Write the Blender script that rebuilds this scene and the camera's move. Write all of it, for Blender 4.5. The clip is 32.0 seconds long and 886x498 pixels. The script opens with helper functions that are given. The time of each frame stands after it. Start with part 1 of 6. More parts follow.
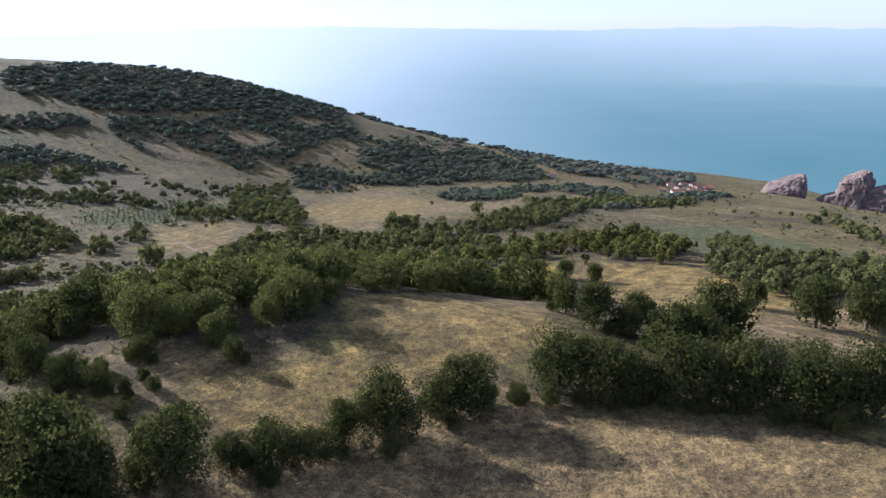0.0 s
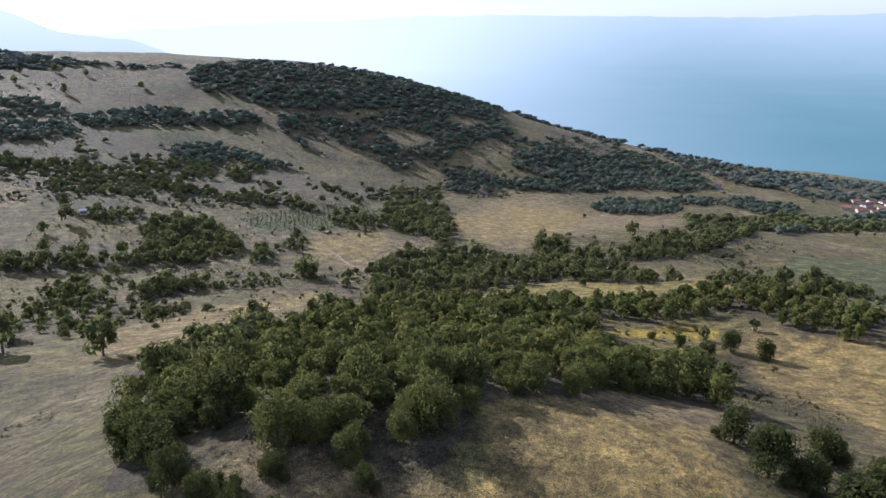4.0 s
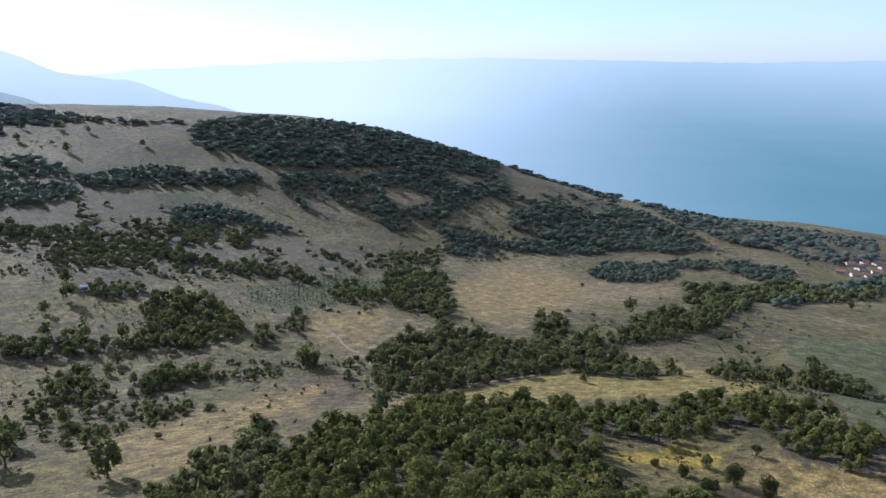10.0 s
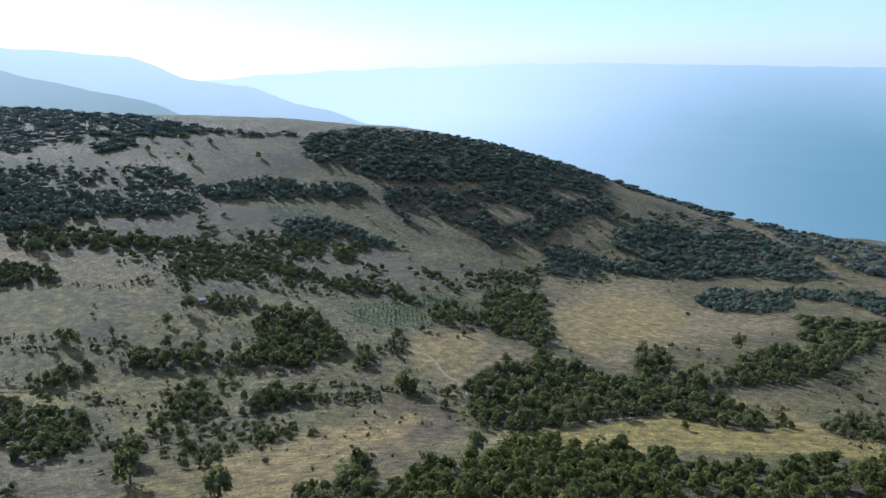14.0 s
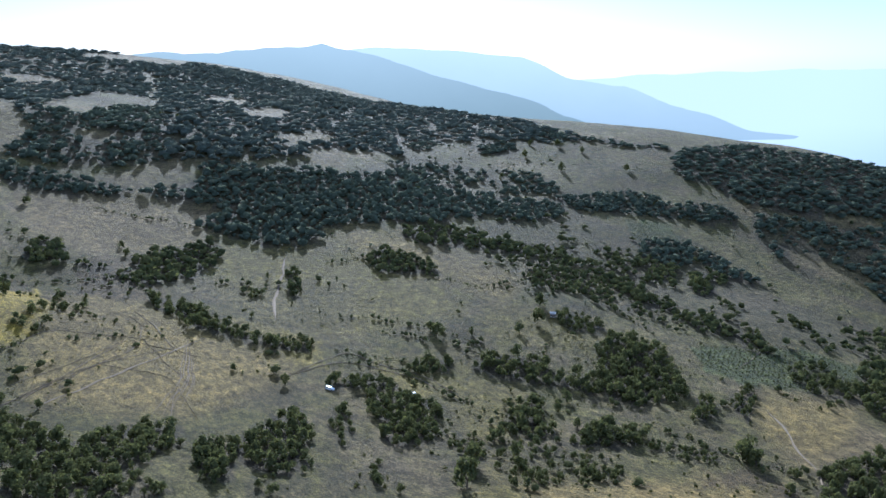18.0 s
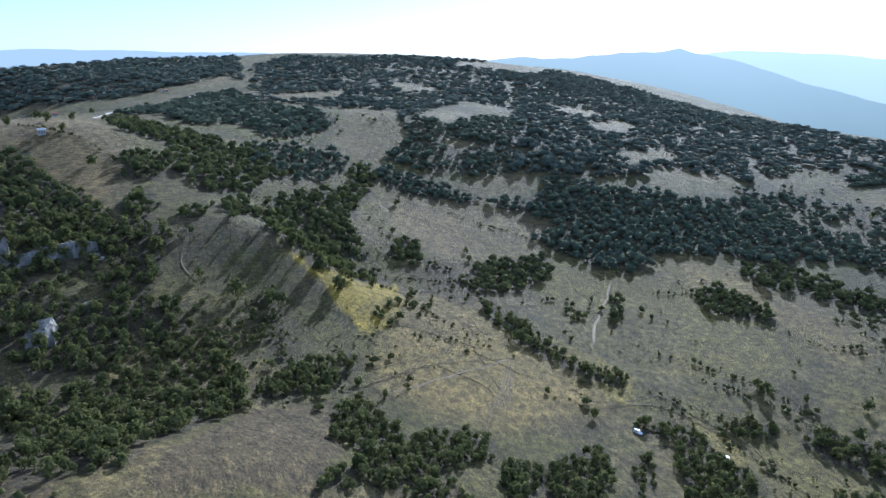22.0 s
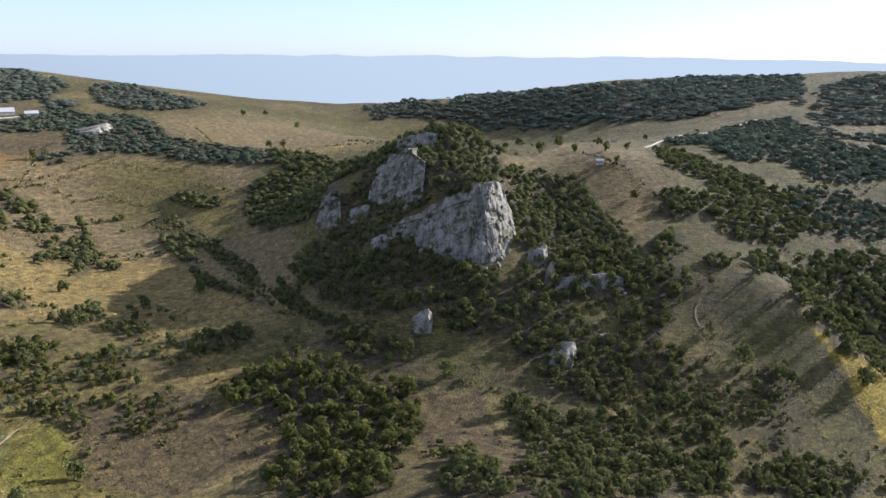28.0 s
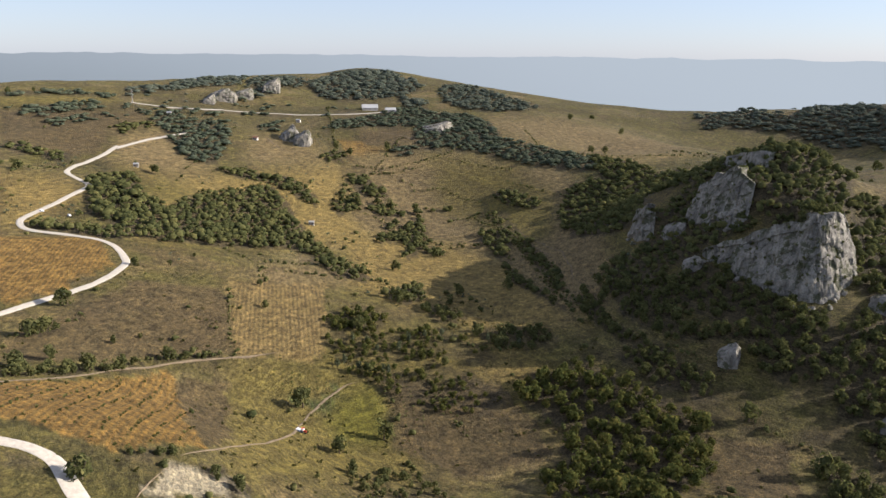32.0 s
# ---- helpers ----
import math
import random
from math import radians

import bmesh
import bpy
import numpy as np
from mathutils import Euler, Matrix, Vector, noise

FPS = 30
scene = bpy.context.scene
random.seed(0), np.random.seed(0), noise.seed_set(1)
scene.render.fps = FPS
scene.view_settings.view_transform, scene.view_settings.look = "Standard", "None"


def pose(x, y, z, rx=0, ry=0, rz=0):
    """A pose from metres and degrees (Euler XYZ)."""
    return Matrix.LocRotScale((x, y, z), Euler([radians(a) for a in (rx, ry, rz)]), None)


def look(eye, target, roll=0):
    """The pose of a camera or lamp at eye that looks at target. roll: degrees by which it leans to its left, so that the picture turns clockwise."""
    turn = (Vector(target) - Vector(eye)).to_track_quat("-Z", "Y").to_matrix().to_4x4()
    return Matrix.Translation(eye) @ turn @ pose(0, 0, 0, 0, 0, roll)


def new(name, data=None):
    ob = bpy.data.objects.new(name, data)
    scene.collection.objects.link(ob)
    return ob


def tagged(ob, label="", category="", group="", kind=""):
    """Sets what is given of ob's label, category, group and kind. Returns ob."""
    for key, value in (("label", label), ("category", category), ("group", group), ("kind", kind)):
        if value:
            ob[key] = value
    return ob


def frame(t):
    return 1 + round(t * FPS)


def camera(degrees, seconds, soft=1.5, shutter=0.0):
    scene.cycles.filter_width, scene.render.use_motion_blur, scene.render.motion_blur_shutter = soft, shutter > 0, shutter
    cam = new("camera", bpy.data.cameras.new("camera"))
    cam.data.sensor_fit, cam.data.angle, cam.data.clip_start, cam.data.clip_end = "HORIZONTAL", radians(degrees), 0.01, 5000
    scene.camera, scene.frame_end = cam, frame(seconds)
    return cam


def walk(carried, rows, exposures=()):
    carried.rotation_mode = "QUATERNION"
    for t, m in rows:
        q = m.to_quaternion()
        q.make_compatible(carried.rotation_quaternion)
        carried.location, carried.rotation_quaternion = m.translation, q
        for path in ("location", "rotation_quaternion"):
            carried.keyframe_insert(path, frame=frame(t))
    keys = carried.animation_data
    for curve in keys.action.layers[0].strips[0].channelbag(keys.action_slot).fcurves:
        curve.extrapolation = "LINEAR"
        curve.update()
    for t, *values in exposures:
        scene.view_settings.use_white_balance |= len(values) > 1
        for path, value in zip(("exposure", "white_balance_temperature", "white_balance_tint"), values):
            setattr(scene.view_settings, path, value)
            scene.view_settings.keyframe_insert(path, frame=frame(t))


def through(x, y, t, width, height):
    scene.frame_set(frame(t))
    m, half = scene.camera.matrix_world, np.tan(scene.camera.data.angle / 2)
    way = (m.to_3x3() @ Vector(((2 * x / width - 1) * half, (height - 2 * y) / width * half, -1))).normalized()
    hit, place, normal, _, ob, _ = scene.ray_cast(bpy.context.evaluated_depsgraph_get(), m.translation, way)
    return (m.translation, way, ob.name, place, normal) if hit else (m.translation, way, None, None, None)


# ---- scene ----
cam = camera(64.3, 32.0)

PATH = [
    (0, (0.348, -5.065, -5.305), (0.475, -3.16, -5.901), 0.0),
    (0.5, (0.187, -3.48, -3.602), (0.278, -1.577, -4.209), 0.1),
    (1, (0.052, -1.796, -1.819), (0.092, 0.107, -2.435), 0.0),
    (1.5, (-0.001, 0.0, -0.002), (-0.001, 1.9, -0.629), 0.0),
    (2, (-0.021, 1.996, 1.982), (-0.07, 3.891, 1.347), -0.0),
    (2.5, (-0.053, 4.057, 3.997), (-0.148, 5.949, 3.356), -0.0),
    (3, (-0.075, 6.133, 6.088), (-0.253, 8.019, 5.447), -0.0),
    (3.5, (-0.123, 8.063, 8.155), (-0.375, 9.941, 7.516), -0.1),
    (5.5, (-0.526, 12.517, 17.635), (-0.844, 14.408, 17.067), -0.5),
    (6, (-0.688, 12.801, 19.844), (-0.969, 14.703, 19.295), -0.3),
    (6.5, (-0.912, 12.952, 22.028), (-1.174, 14.861, 21.493), 0.1),
    (7, (-1.224, 13.008, 24.19), (-1.48, 14.921, 23.664), 0.4),
    (7.5, (-1.646, 13.051, 26.34), (-1.919, 14.962, 25.815), 0.6),
    (8, (-2.142, 13.153, 28.522), (-2.429, 15.061, 27.997), 0.5),
    (8.5, (-2.664, 13.324, 30.721), (-2.949, 15.232, 30.192), 0.5),
    (9, (-3.168, 13.557, 32.916), (-3.459, 15.463, 32.383), 0.5),
    (9.5, (-3.629, 13.811, 35.076), (-3.924, 15.716, 34.543), 0.3),
    (10, (-4.013, 14.043, 37.163), (-4.292, 15.95, 36.629), 0.1),
    (10.5, (-4.307, 14.224, 39.135), (-4.568, 16.135, 38.604), -0.2),
    (11, (-4.509, 14.37, 41.018), (-4.755, 16.283, 40.488), -0.2),
    (11.5, (-4.638, 14.516, 42.841), (-4.894, 16.428, 42.314), -0.3),
    (12, (-4.717, 14.674, 44.631), (-5.017, 16.58, 44.105), -0.4),
    (12.5, (-4.759, 14.872, 46.42), (-5.091, 16.773, 45.895), -0.4),
    (13, (-4.787, 15.114, 48.22), (-5.152, 17.009, 47.695), -0.3),
    (13.5, (-4.845, 15.377, 50.041), (-5.271, 17.259, 49.514), -0.3),
    (14, (-4.95, 15.671, 51.932), (-5.505, 17.519, 51.406), -0.2),
    (14.5, (-5.096, 16.008, 53.9), (-5.849, 17.786, 53.378), -0.1),
    (16.5, (-6.651, 18.197, 63.9), (-7.817, 19.735, 63.375), 0.1),
    (17, (-6.545, 18.343, 66.334), (-7.801, 19.808, 65.807), -0.1),
    (17.5, (-6.383, 18.425, 68.756), (-7.702, 19.833, 68.226), -0.1),
    (18, (-6.193, 18.46, 71.176), (-7.581, 19.798, 70.643), 0.0),
    (18.5, (-5.997, 18.474, 73.609), (-7.462, 19.727, 73.075), 0.1),
    (19, (-5.807, 18.468, 76.077), (-7.357, 19.614, 75.543), 0.1),
    (19.5, (-5.634, 18.452, 78.574), (-7.256, 19.492, 78.039), 0.0),
    (20, (-5.481, 18.43, 81.11), (-7.161, 19.376, 80.576), -0.0),
    (20.5, (-5.358, 18.412, 83.695), (-7.085, 19.268, 83.162), -0.0),
    (21, (-5.274, 18.4, 86.32), (-7.045, 19.159, 85.786), 0.0),
    (21.5, (-5.225, 18.376, 88.962), (-7.036, 19.038, 88.428), 0.0),
    (22, (-5.218, 18.343, 91.6), (-7.064, 18.897, 91.065), 0.0),
    (22.5, (-5.281, 18.303, 94.202), (-7.158, 18.741, 93.667), 0.1),
    (23, (-5.41, 18.26, 96.766), (-7.313, 18.567, 96.232), -0.0),
    (23.5, (-5.57, 18.225, 99.292), (-7.487, 18.418, 98.757), -0.0),
    (24, (-5.749, 18.201, 101.782), (-7.674, 18.288, 101.247), 0.1),
    (24.5, (-5.931, 18.178, 104.244), (-7.858, 18.163, 103.709), -0.0),
    (25, (-6.09, 18.172, 106.692), (-8.013, 18.039, 106.159), 0.1),
    (25.5, (-6.229, 18.183, 109.163), (-8.136, 17.899, 108.631), 0.3),
    (27.5, (-6.569, 18.911, 119.652), (-8.35, 18.175, 119.118), 0.2),
    (28, (-6.548, 19.088, 121.781), (-8.29, 18.261, 121.251), 0.1),
    (28.5, (-6.475, 19.266, 123.747), (-8.174, 18.353, 123.219), 0.0),
    (29, (-6.377, 19.428, 125.438), (-8.034, 18.438, 124.916), -0.2),
    (29.5, (-6.277, 19.596, 126.735), (-7.893, 18.538, 126.218), -0.1),
    (30, (-6.249, 19.749, 127.536), (-7.786, 18.579, 127.02), 0.1),
    (30.5, (-6.327, 19.911, 127.825), (-7.745, 18.599, 127.308), 0.1),
    (31, (-6.431, 20.075, 127.897), (-7.739, 18.655, 127.375), 0.2),
    (31.5, (-6.494, 20.259, 127.876), (-7.744, 18.789, 127.351), 0.3),
    (32, (-6.501, 20.447, 127.805), (-7.713, 18.947, 127.275), 0.5),
]
walk(cam, [(t, look(eye, target, roll)) for t, eye, target, roll in PATH],
     [(0, 1.46, 4960, 22), (5, 1.42, 4860, 22), (10, 1.28, 4680, 19), (15, 1.22, 4480, 13), (22, 1.33, 4360, 12), (29, 1.4, 5300, 17), (32, 1.1, 5600, 16)])

# ---- light -------------------------------------------------------------
SUN_YAW, SUN_UP = 54.0, 24.0          # degrees: left of +y, above the horizon
world = bpy.data.worlds.new("sky")
scene.world = world
world.use_nodes = True
wn = world.node_tree.nodes
sky = wn.new("ShaderNodeTexSky")
sky.sky_type, sky.sun_disc = "NISHITA", False
sky.sun_elevation, sky.sun_rotation = radians(SUN_UP), radians(-SUN_YAW)
sky.altitude, sky.air_density, sky.dust_density, sky.ozone_density = 300, 1.0, 0.5, 3.0
veil = wn.new("ShaderNodeMix")          # a hazy late-summer sky: the clear sky under a thin white veil
veil.data_type = "RGBA"
veil.inputs[0].default_value = 0.46
veil.inputs[7].default_value = (7.4, 7.3, 7.2, 1)
world.node_tree.links.new(sky.outputs["Color"], veil.inputs[6])
world.node_tree.links.new(veil.outputs[2], wn["Background"].inputs["Color"])
wn["Background"].inputs["Strength"].default_value = 0.058
sun = new("sun", bpy.data.lights.new("sun", "SUN"))
sun.data.energy, sun.data.angle, sun.data.color = 5.0, radians(0.6), (1.0, 0.85, 0.62)
su = (-math.sin(radians(SUN_YAW)) * math.cos(radians(SUN_UP)), math.cos(radians(SUN_YAW)) * math.cos(radians(SUN_UP)), math.sin(radians(SUN_UP)))
sun.matrix_world = look((su[0] * 900, su[1] * 900, su[2] * 900), (0, 0, 0))


# ---- materials ---------------------------------------------------------
def material(name, rough=0.9):
    m = bpy.data.materials.new(name)
    m.use_nodes = True
    n = m.node_tree.nodes
    p = n["Principled BSDF"]
    p.inputs["Roughness"].default_value = rough
    p.inputs["Specular IOR Level"].default_value = 0.2
    return m, n, m.node_tree.links, p


def node(n, kind, **values):
    x = n.new(kind)
    for k, v in values.items():
        x.inputs[k].default_value = v
    return x


def noise_tex(n, l, scale, detail=4, rough=0.6, stretch=(1, 1, 1)):
    """Fractal noise on world metres."""
    g = n.new("ShaderNodeNewGeometry")
    m = n.new("ShaderNodeMapping")
    m.inputs["Scale"].default_value = [scale * s for s in stretch]
    l.new(g.outputs["Position"], m.inputs["Vector"])
    t = node(n, "ShaderNodeTexNoise", Scale=1.0, Detail=detail, Roughness=rough)
    l.new(m.outputs["Vector"], t.inputs["Vector"])
    return t.outputs["Fac"]


def ramp(n, l, source, *stops):
    r = n.new("ShaderNodeValToRGB")
    e = r.color_ramp.elements
    while len(e) < len(stops):
        e.new(0.5)
    for x, (at, c) in zip(e, stops):
        x.position, x.color = at, (*c, 1)
    l.new(source, r.inputs["Fac"])
    return r.outputs["Color"]


def mix(n, l, fac, a, b, how="MIX"):
    x = n.new("ShaderNodeMix")
    x.data_type, x.blend_type = "RGBA", how
    for k, v in ((0, fac), (6, a), (7, b)):
        if hasattr(v, "is_output"):
            l.new(v, x.inputs[k])
        elif k == 0:
            x.inputs[k].default_value = v
        else:
            x.inputs[k].default_value = (*v, 1)
    return x.outputs[2]


def times(n, l, a, b, how="MULTIPLY"):
    x = n.new("ShaderNodeMath")
    x.operation = how
    for k, v in ((0, a), (1, b)):
        if hasattr(v, "is_output"):
            l.new(v, x.inputs[k])
        else:
            x.inputs[k].default_value = v
    return x.outputs[0]


def bump(n, l, p, source, distance, strength=1.0):
    b = node(n, "ShaderNodeBump", Strength=strength, Distance=distance)
    l.new(source, b.inputs["Height"])
    l.new(b.outputs["Normal"], p.inputs["Normal"])


def attr(n, name):
    a = n.new("ShaderNodeAttribute")
    a.attribute_name = name
    return a.outputs["Fac"]


FIELD_COLOURS = {"yellow": (0.21, 0.165, 0.04), "olive": (0.148, 0.12, 0.033), "green": (0.075, 0.095, 0.032), "ochre": (0.23, 0.136, 0.034), "gold": (0.225, 0.166, 0.055), "mustard": (0.3, 0.225, 0.028),
                 "straw": (0.195, 0.146, 0.07), "stubble": (0.225, 0.16, 0.064), "pale": (0.34, 0.3, 0.22), "fallow": (0.098, 0.073, 0.036), "meadow": (0.12, 0.112, 0.015), "woodland": (0.07, 0.057, 0.034)}


def ground_material():
    m, n, l, p = material("dry_pasture", 0.95)
    p.inputs["Diffuse Roughness"].default_value = 0.5
    col = ramp(n, l, noise_tex(n, l, 0.012, 5), (0.32, (0.061, 0.051, 0.022)), (0.45, (0.1, 0.079, 0.037)), (0.55, (0.13, 0.103, 0.047)), (0.68, (0.184, 0.143, 0.076)))
    cells = node(n, "ShaderNodeTexVoronoi", Scale=1.0)
    cells.inputs["Randomness"].default_value = 0.9
    place = n.new("ShaderNodeNewGeometry")
    bent = n.new("ShaderNodeMapping")
    bent.inputs["Scale"].default_value, bent.inputs["Rotation"].default_value = (0.011, 0.018, 0.0), (0, 0, 0.5)
    l.new(place.outputs["Position"], bent.inputs["Vector"])
    l.new(bent.outputs["Vector"], cells.inputs["Vector"])
    col = mix(n, l, 0.75, col, ramp(n, l, cells.outputs["Color"], (0.15, (0.72, 0.74, 0.7)), (0.4, (1.0, 1.0, 1.0)), (0.65, (0.9, 0.98, 0.75)), (0.85, (1.25, 1.18, 1.1))), "MULTIPLY")
    weeds = ramp(n, l, noise_tex(n, l, 0.03, 6, 0.7), (0.43, (0, 0, 0)), (0.6, (1, 1, 1)))
    col = mix(n, l, times(n, l, weeds, 0.85), col, (0.104, 0.093, 0.026))
    for name, c in FIELD_COLOURS.items():
        col = mix(n, l, attr(n, name), col, c)
    rows = n.new("ShaderNodeTexWave")
    rows.wave_type = "BANDS"
    geo = n.new("ShaderNodeNewGeometry")
    turn = n.new("ShaderNodeMapping")
    turn.inputs["Rotation"].default_value = (0, 0, radians(26))
    l.new(geo.outputs["Position"], turn.inputs["Vector"])
    l.new(turn.outputs["Vector"], rows.inputs["Vector"])
    rows.inputs["Scale"].default_value, rows.inputs["Distortion"].default_value = 0.12, 0.7
    rows.inputs["Detail"].default_value = 2
    col = mix(n, l, times(n, l, attr(n, "rows"), times(n, l, rows.outputs["Fac"], 0.55)), col, (0.085, 0.07, 0.03))
    mid = noise_tex(n, l, 0.16, 7, 0.72)
    col = mix(n, l, 0.75, col, ramp(n, l, mid, (0.34, (0.38, 0.37, 0.34)), (0.5, (0.95, 0.95, 0.95)), (0.64, (1.6, 1.55, 1.4))), "MULTIPLY")
    fine = noise_tex(n, l, 0.9, 5, 0.75)
    col = mix(n, l, 0.6, col, ramp(n, l, fine, (0.38, (0.3, 0.32, 0.29)), (0.5, (1, 1, 1)), (0.62, (1.75, 1.66, 1.48))), "MULTIPLY")
    paths = noise_tex(n, l, 0.5, 6, 0.7, (0.35, 0.35, 3.2))          # terracettes that follow the slope
    col = mix(n, l, 0.75, col, ramp(n, l, paths, (0.36, (0.5, 0.5, 0.48)), (0.5, (1, 1, 1)), (0.63, (1.55, 1.5, 1.4))), "MULTIPLY")
    tiny = noise_tex(n, l, 3.6, 4, 0.75)
    col = mix(n, l, 0.6, col, ramp(n, l, tiny, (0.36, (0.4, 0.42, 0.4)), (0.5, (1, 1, 1)), (0.64, (1.6, 1.55, 1.45))), "MULTIPLY")
    l.new(col, p.inputs["Base Color"])
    bump(n, l, p, times(n, l, times(n, l, mid, times(n, l, fine, 0.5), "ADD"), times(n, l, times(n, l, tiny, 0.2), times(n, l, paths, 0.5), "ADD"), "ADD"), 1.7, 1.0)
    return m


def leaf_material(name, dark, mid, light, through=0.35, glow=(0.14, 0.15, 0.045)):
    m, n, l, p = material(name)
    n.remove(p)
    isl = n.new("ShaderNodeNewGeometry")
    tree = noise_tex(n, l, 0.14, 3, 0.6)
    mixed = times(n, l, times(n, l, isl.outputs["Random Per Island"], 0.35), times(n, l, tree, 0.75), "ADD")
    col = ramp(n, l, mixed, (0.3, dark), (0.55, mid), (0.8, light))
    col = mix(n, l, 0.7, col, ramp(n, l, noise_tex(n, l, 0.9, 4, 0.7), (0.36, (0.35, 0.38, 0.4)), (0.5, (1, 1, 1)), (0.66, (1.35, 1.3, 1.2))), "MULTIPLY")
    d = node(n, "ShaderNodeBsdfDiffuse", Roughness=0.8)
    t = n.new("ShaderNodeBsdfTranslucent")
    s = n.new("ShaderNodeMixShader")
    s.inputs[0].default_value = through
    l.new(col, d.inputs["Color"])
    l.new(mix(n, l, 0.65, col, glow), t.inputs["Color"])
    l.new(d.outputs[0], s.inputs[1])
    l.new(t.outputs[0], s.inputs[2])
    l.new(s.outputs[0], n["Material Output"].inputs["Surface"])
    return m


def plain_material(name, colour, rough=0.8, grain=0.25, scale=1.5, metal=0.0):
    m, n, l, p = material(name, rough)
    f = noise_tex(n, l, scale, 5, 0.65)
    lo, hi = [c * (1 - grain) for c in colour], [min(1, c * (1 + grain)) for c in colour]
    l.new(ramp(n, l, f, (0.3, lo), (0.7, hi)), p.inputs["Base Color"])
    p.inputs["Metallic"].default_value = metal
    bump(n, l, p, f, 0.05, 0.4)
    return m


def rock_material():
    m, n, l, p = material("limestone", 0.9)
    streak = noise_tex(n, l, 0.22, 6, 0.7, (1, 1, 0.35))
    crack = noise_tex(n, l, 0.7, 6, 0.75)
    col = ramp(n, l, streak, (0.32, (0.1, 0.093, 0.08)), (0.45, (0.165, 0.152, 0.13)), (0.6, (0.27, 0.25, 0.21)), (0.74, (0.2, 0.165, 0.125)))
    col = mix(n, l, 0.6, col, ramp(n, l, crack, (0.34, (0.3, 0.3, 0.3)), (0.46, (0.95, 0.95, 0.95)), (0.7, (1.2, 1.2, 1.2))), "MULTIPLY")
    moss = ramp(n, l, noise_tex(n, l, 0.13, 6, 0.75), (0.52, (0, 0, 0)), (0.58, (1, 1, 1)))
    col = mix(n, l, times(n, l, moss, 0.85), col, (0.055, 0.058, 0.028))
    l.new(col, p.inputs["Base Color"])
    bump(n, l, p, times(n, l, streak, times(n, l, crack, 0.5), "ADD"), 1.4, 0.8)
    return m


def water_material():
    m, n, l, p = material("lake_water", 0.14)
    p.inputs["Base Color"].default_value = (0.03, 0.1, 0.125, 1)
    p.inputs["Specular IOR Level"].default_value = 0.5
    bump(n, l, p, noise_tex(n, l, 0.05, 5, 0.7), 0.6, 0.08)
    return m


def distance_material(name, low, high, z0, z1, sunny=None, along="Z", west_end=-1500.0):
    """Distance haze painted as emission, paler with height and towards the sunlit west."""
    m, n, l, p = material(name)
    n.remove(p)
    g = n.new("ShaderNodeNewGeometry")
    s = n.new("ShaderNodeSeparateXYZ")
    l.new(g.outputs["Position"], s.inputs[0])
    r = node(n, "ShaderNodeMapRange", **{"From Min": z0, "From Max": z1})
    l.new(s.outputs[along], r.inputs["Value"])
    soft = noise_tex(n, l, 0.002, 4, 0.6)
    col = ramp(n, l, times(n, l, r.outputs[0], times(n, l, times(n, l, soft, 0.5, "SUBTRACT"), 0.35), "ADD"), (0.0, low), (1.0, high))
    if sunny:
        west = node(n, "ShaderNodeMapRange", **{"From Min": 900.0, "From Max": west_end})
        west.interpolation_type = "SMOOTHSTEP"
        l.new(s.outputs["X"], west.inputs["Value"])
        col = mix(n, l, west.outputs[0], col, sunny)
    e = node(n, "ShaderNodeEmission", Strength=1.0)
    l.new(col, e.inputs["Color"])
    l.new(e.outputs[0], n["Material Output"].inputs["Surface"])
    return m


GROUND = ground_material()
LEAF = leaf_material("oak_leaves", (0.052, 0.062, 0.029), (0.115, 0.122, 0.048), (0.19, 0.178, 0.068), 0.36)
# Darker oak copy for near trees, with their shade partly put into the colour.
LEAF_NEAR = leaf_material("shaded_oak_leaves", (0.022, 0.032, 0.013), (0.055, 0.064, 0.021), (0.108, 0.103, 0.033), 0.25)
LEAF_COPPICE = leaf_material("coppice_leaves", (0.046, 0.06, 0.021), (0.1, 0.112, 0.033), (0.2, 0.17, 0.046))
# Far copies of the leaves: distance haze painted in as paler, bluer colour.
LEAF_FAR = leaf_material("hazy_forest_leaves", (0.084, 0.105, 0.07), (0.12, 0.143, 0.097), (0.15, 0.168, 0.112), 0.44, (0.21, 0.225, 0.16))
LEAF_DISTANT = leaf_material("hazy_hillside_leaves", (0.1, 0.122, 0.094), (0.138, 0.16, 0.122), (0.162, 0.178, 0.136), 0.46, (0.22, 0.225, 0.18))
LEAF_WILLOW = leaf_material("willow_leaves", (0.07, 0.085, 0.05), (0.12, 0.135, 0.08), (0.19, 0.2, 0.12))
BUSH = leaf_material("scrub_leaves", (0.04, 0.045, 0.018), (0.085, 0.08, 0.03), (0.17, 0.14, 0.05))
BARK = plain_material("bark", (0.11, 0.085, 0.06), 0.95, 0.4, 4)
ROCK = rock_material()
PINK_ROCK = plain_material("pinkish_crag", (0.125, 0.095, 0.084), 0.9, 0.45, 0.12)
STRAW = leaf_material("dry_grass", (0.1, 0.085, 0.045), (0.17, 0.14, 0.07), (0.26, 0.21, 0.11))
GRAVEL = plain_material("gravel", (0.4, 0.365, 0.31), 0.95, 0.18, 0.7)
DIRT = plain_material("bare_earth", (0.165, 0.128, 0.083), 0.95, 0.35, 0.5)
WATER = water_material()
PLASTER = plain_material("plaster", (0.42, 0.39, 0.35), 0.85, 0.08, 0.8)
TILE = plain_material("roof_tile", (0.22, 0.1, 0.066), 0.85, 0.25, 1.2)
SHEET = plain_material("sheet_roof", (0.36, 0.36, 0.36), 0.45, 0.1, 1.0)
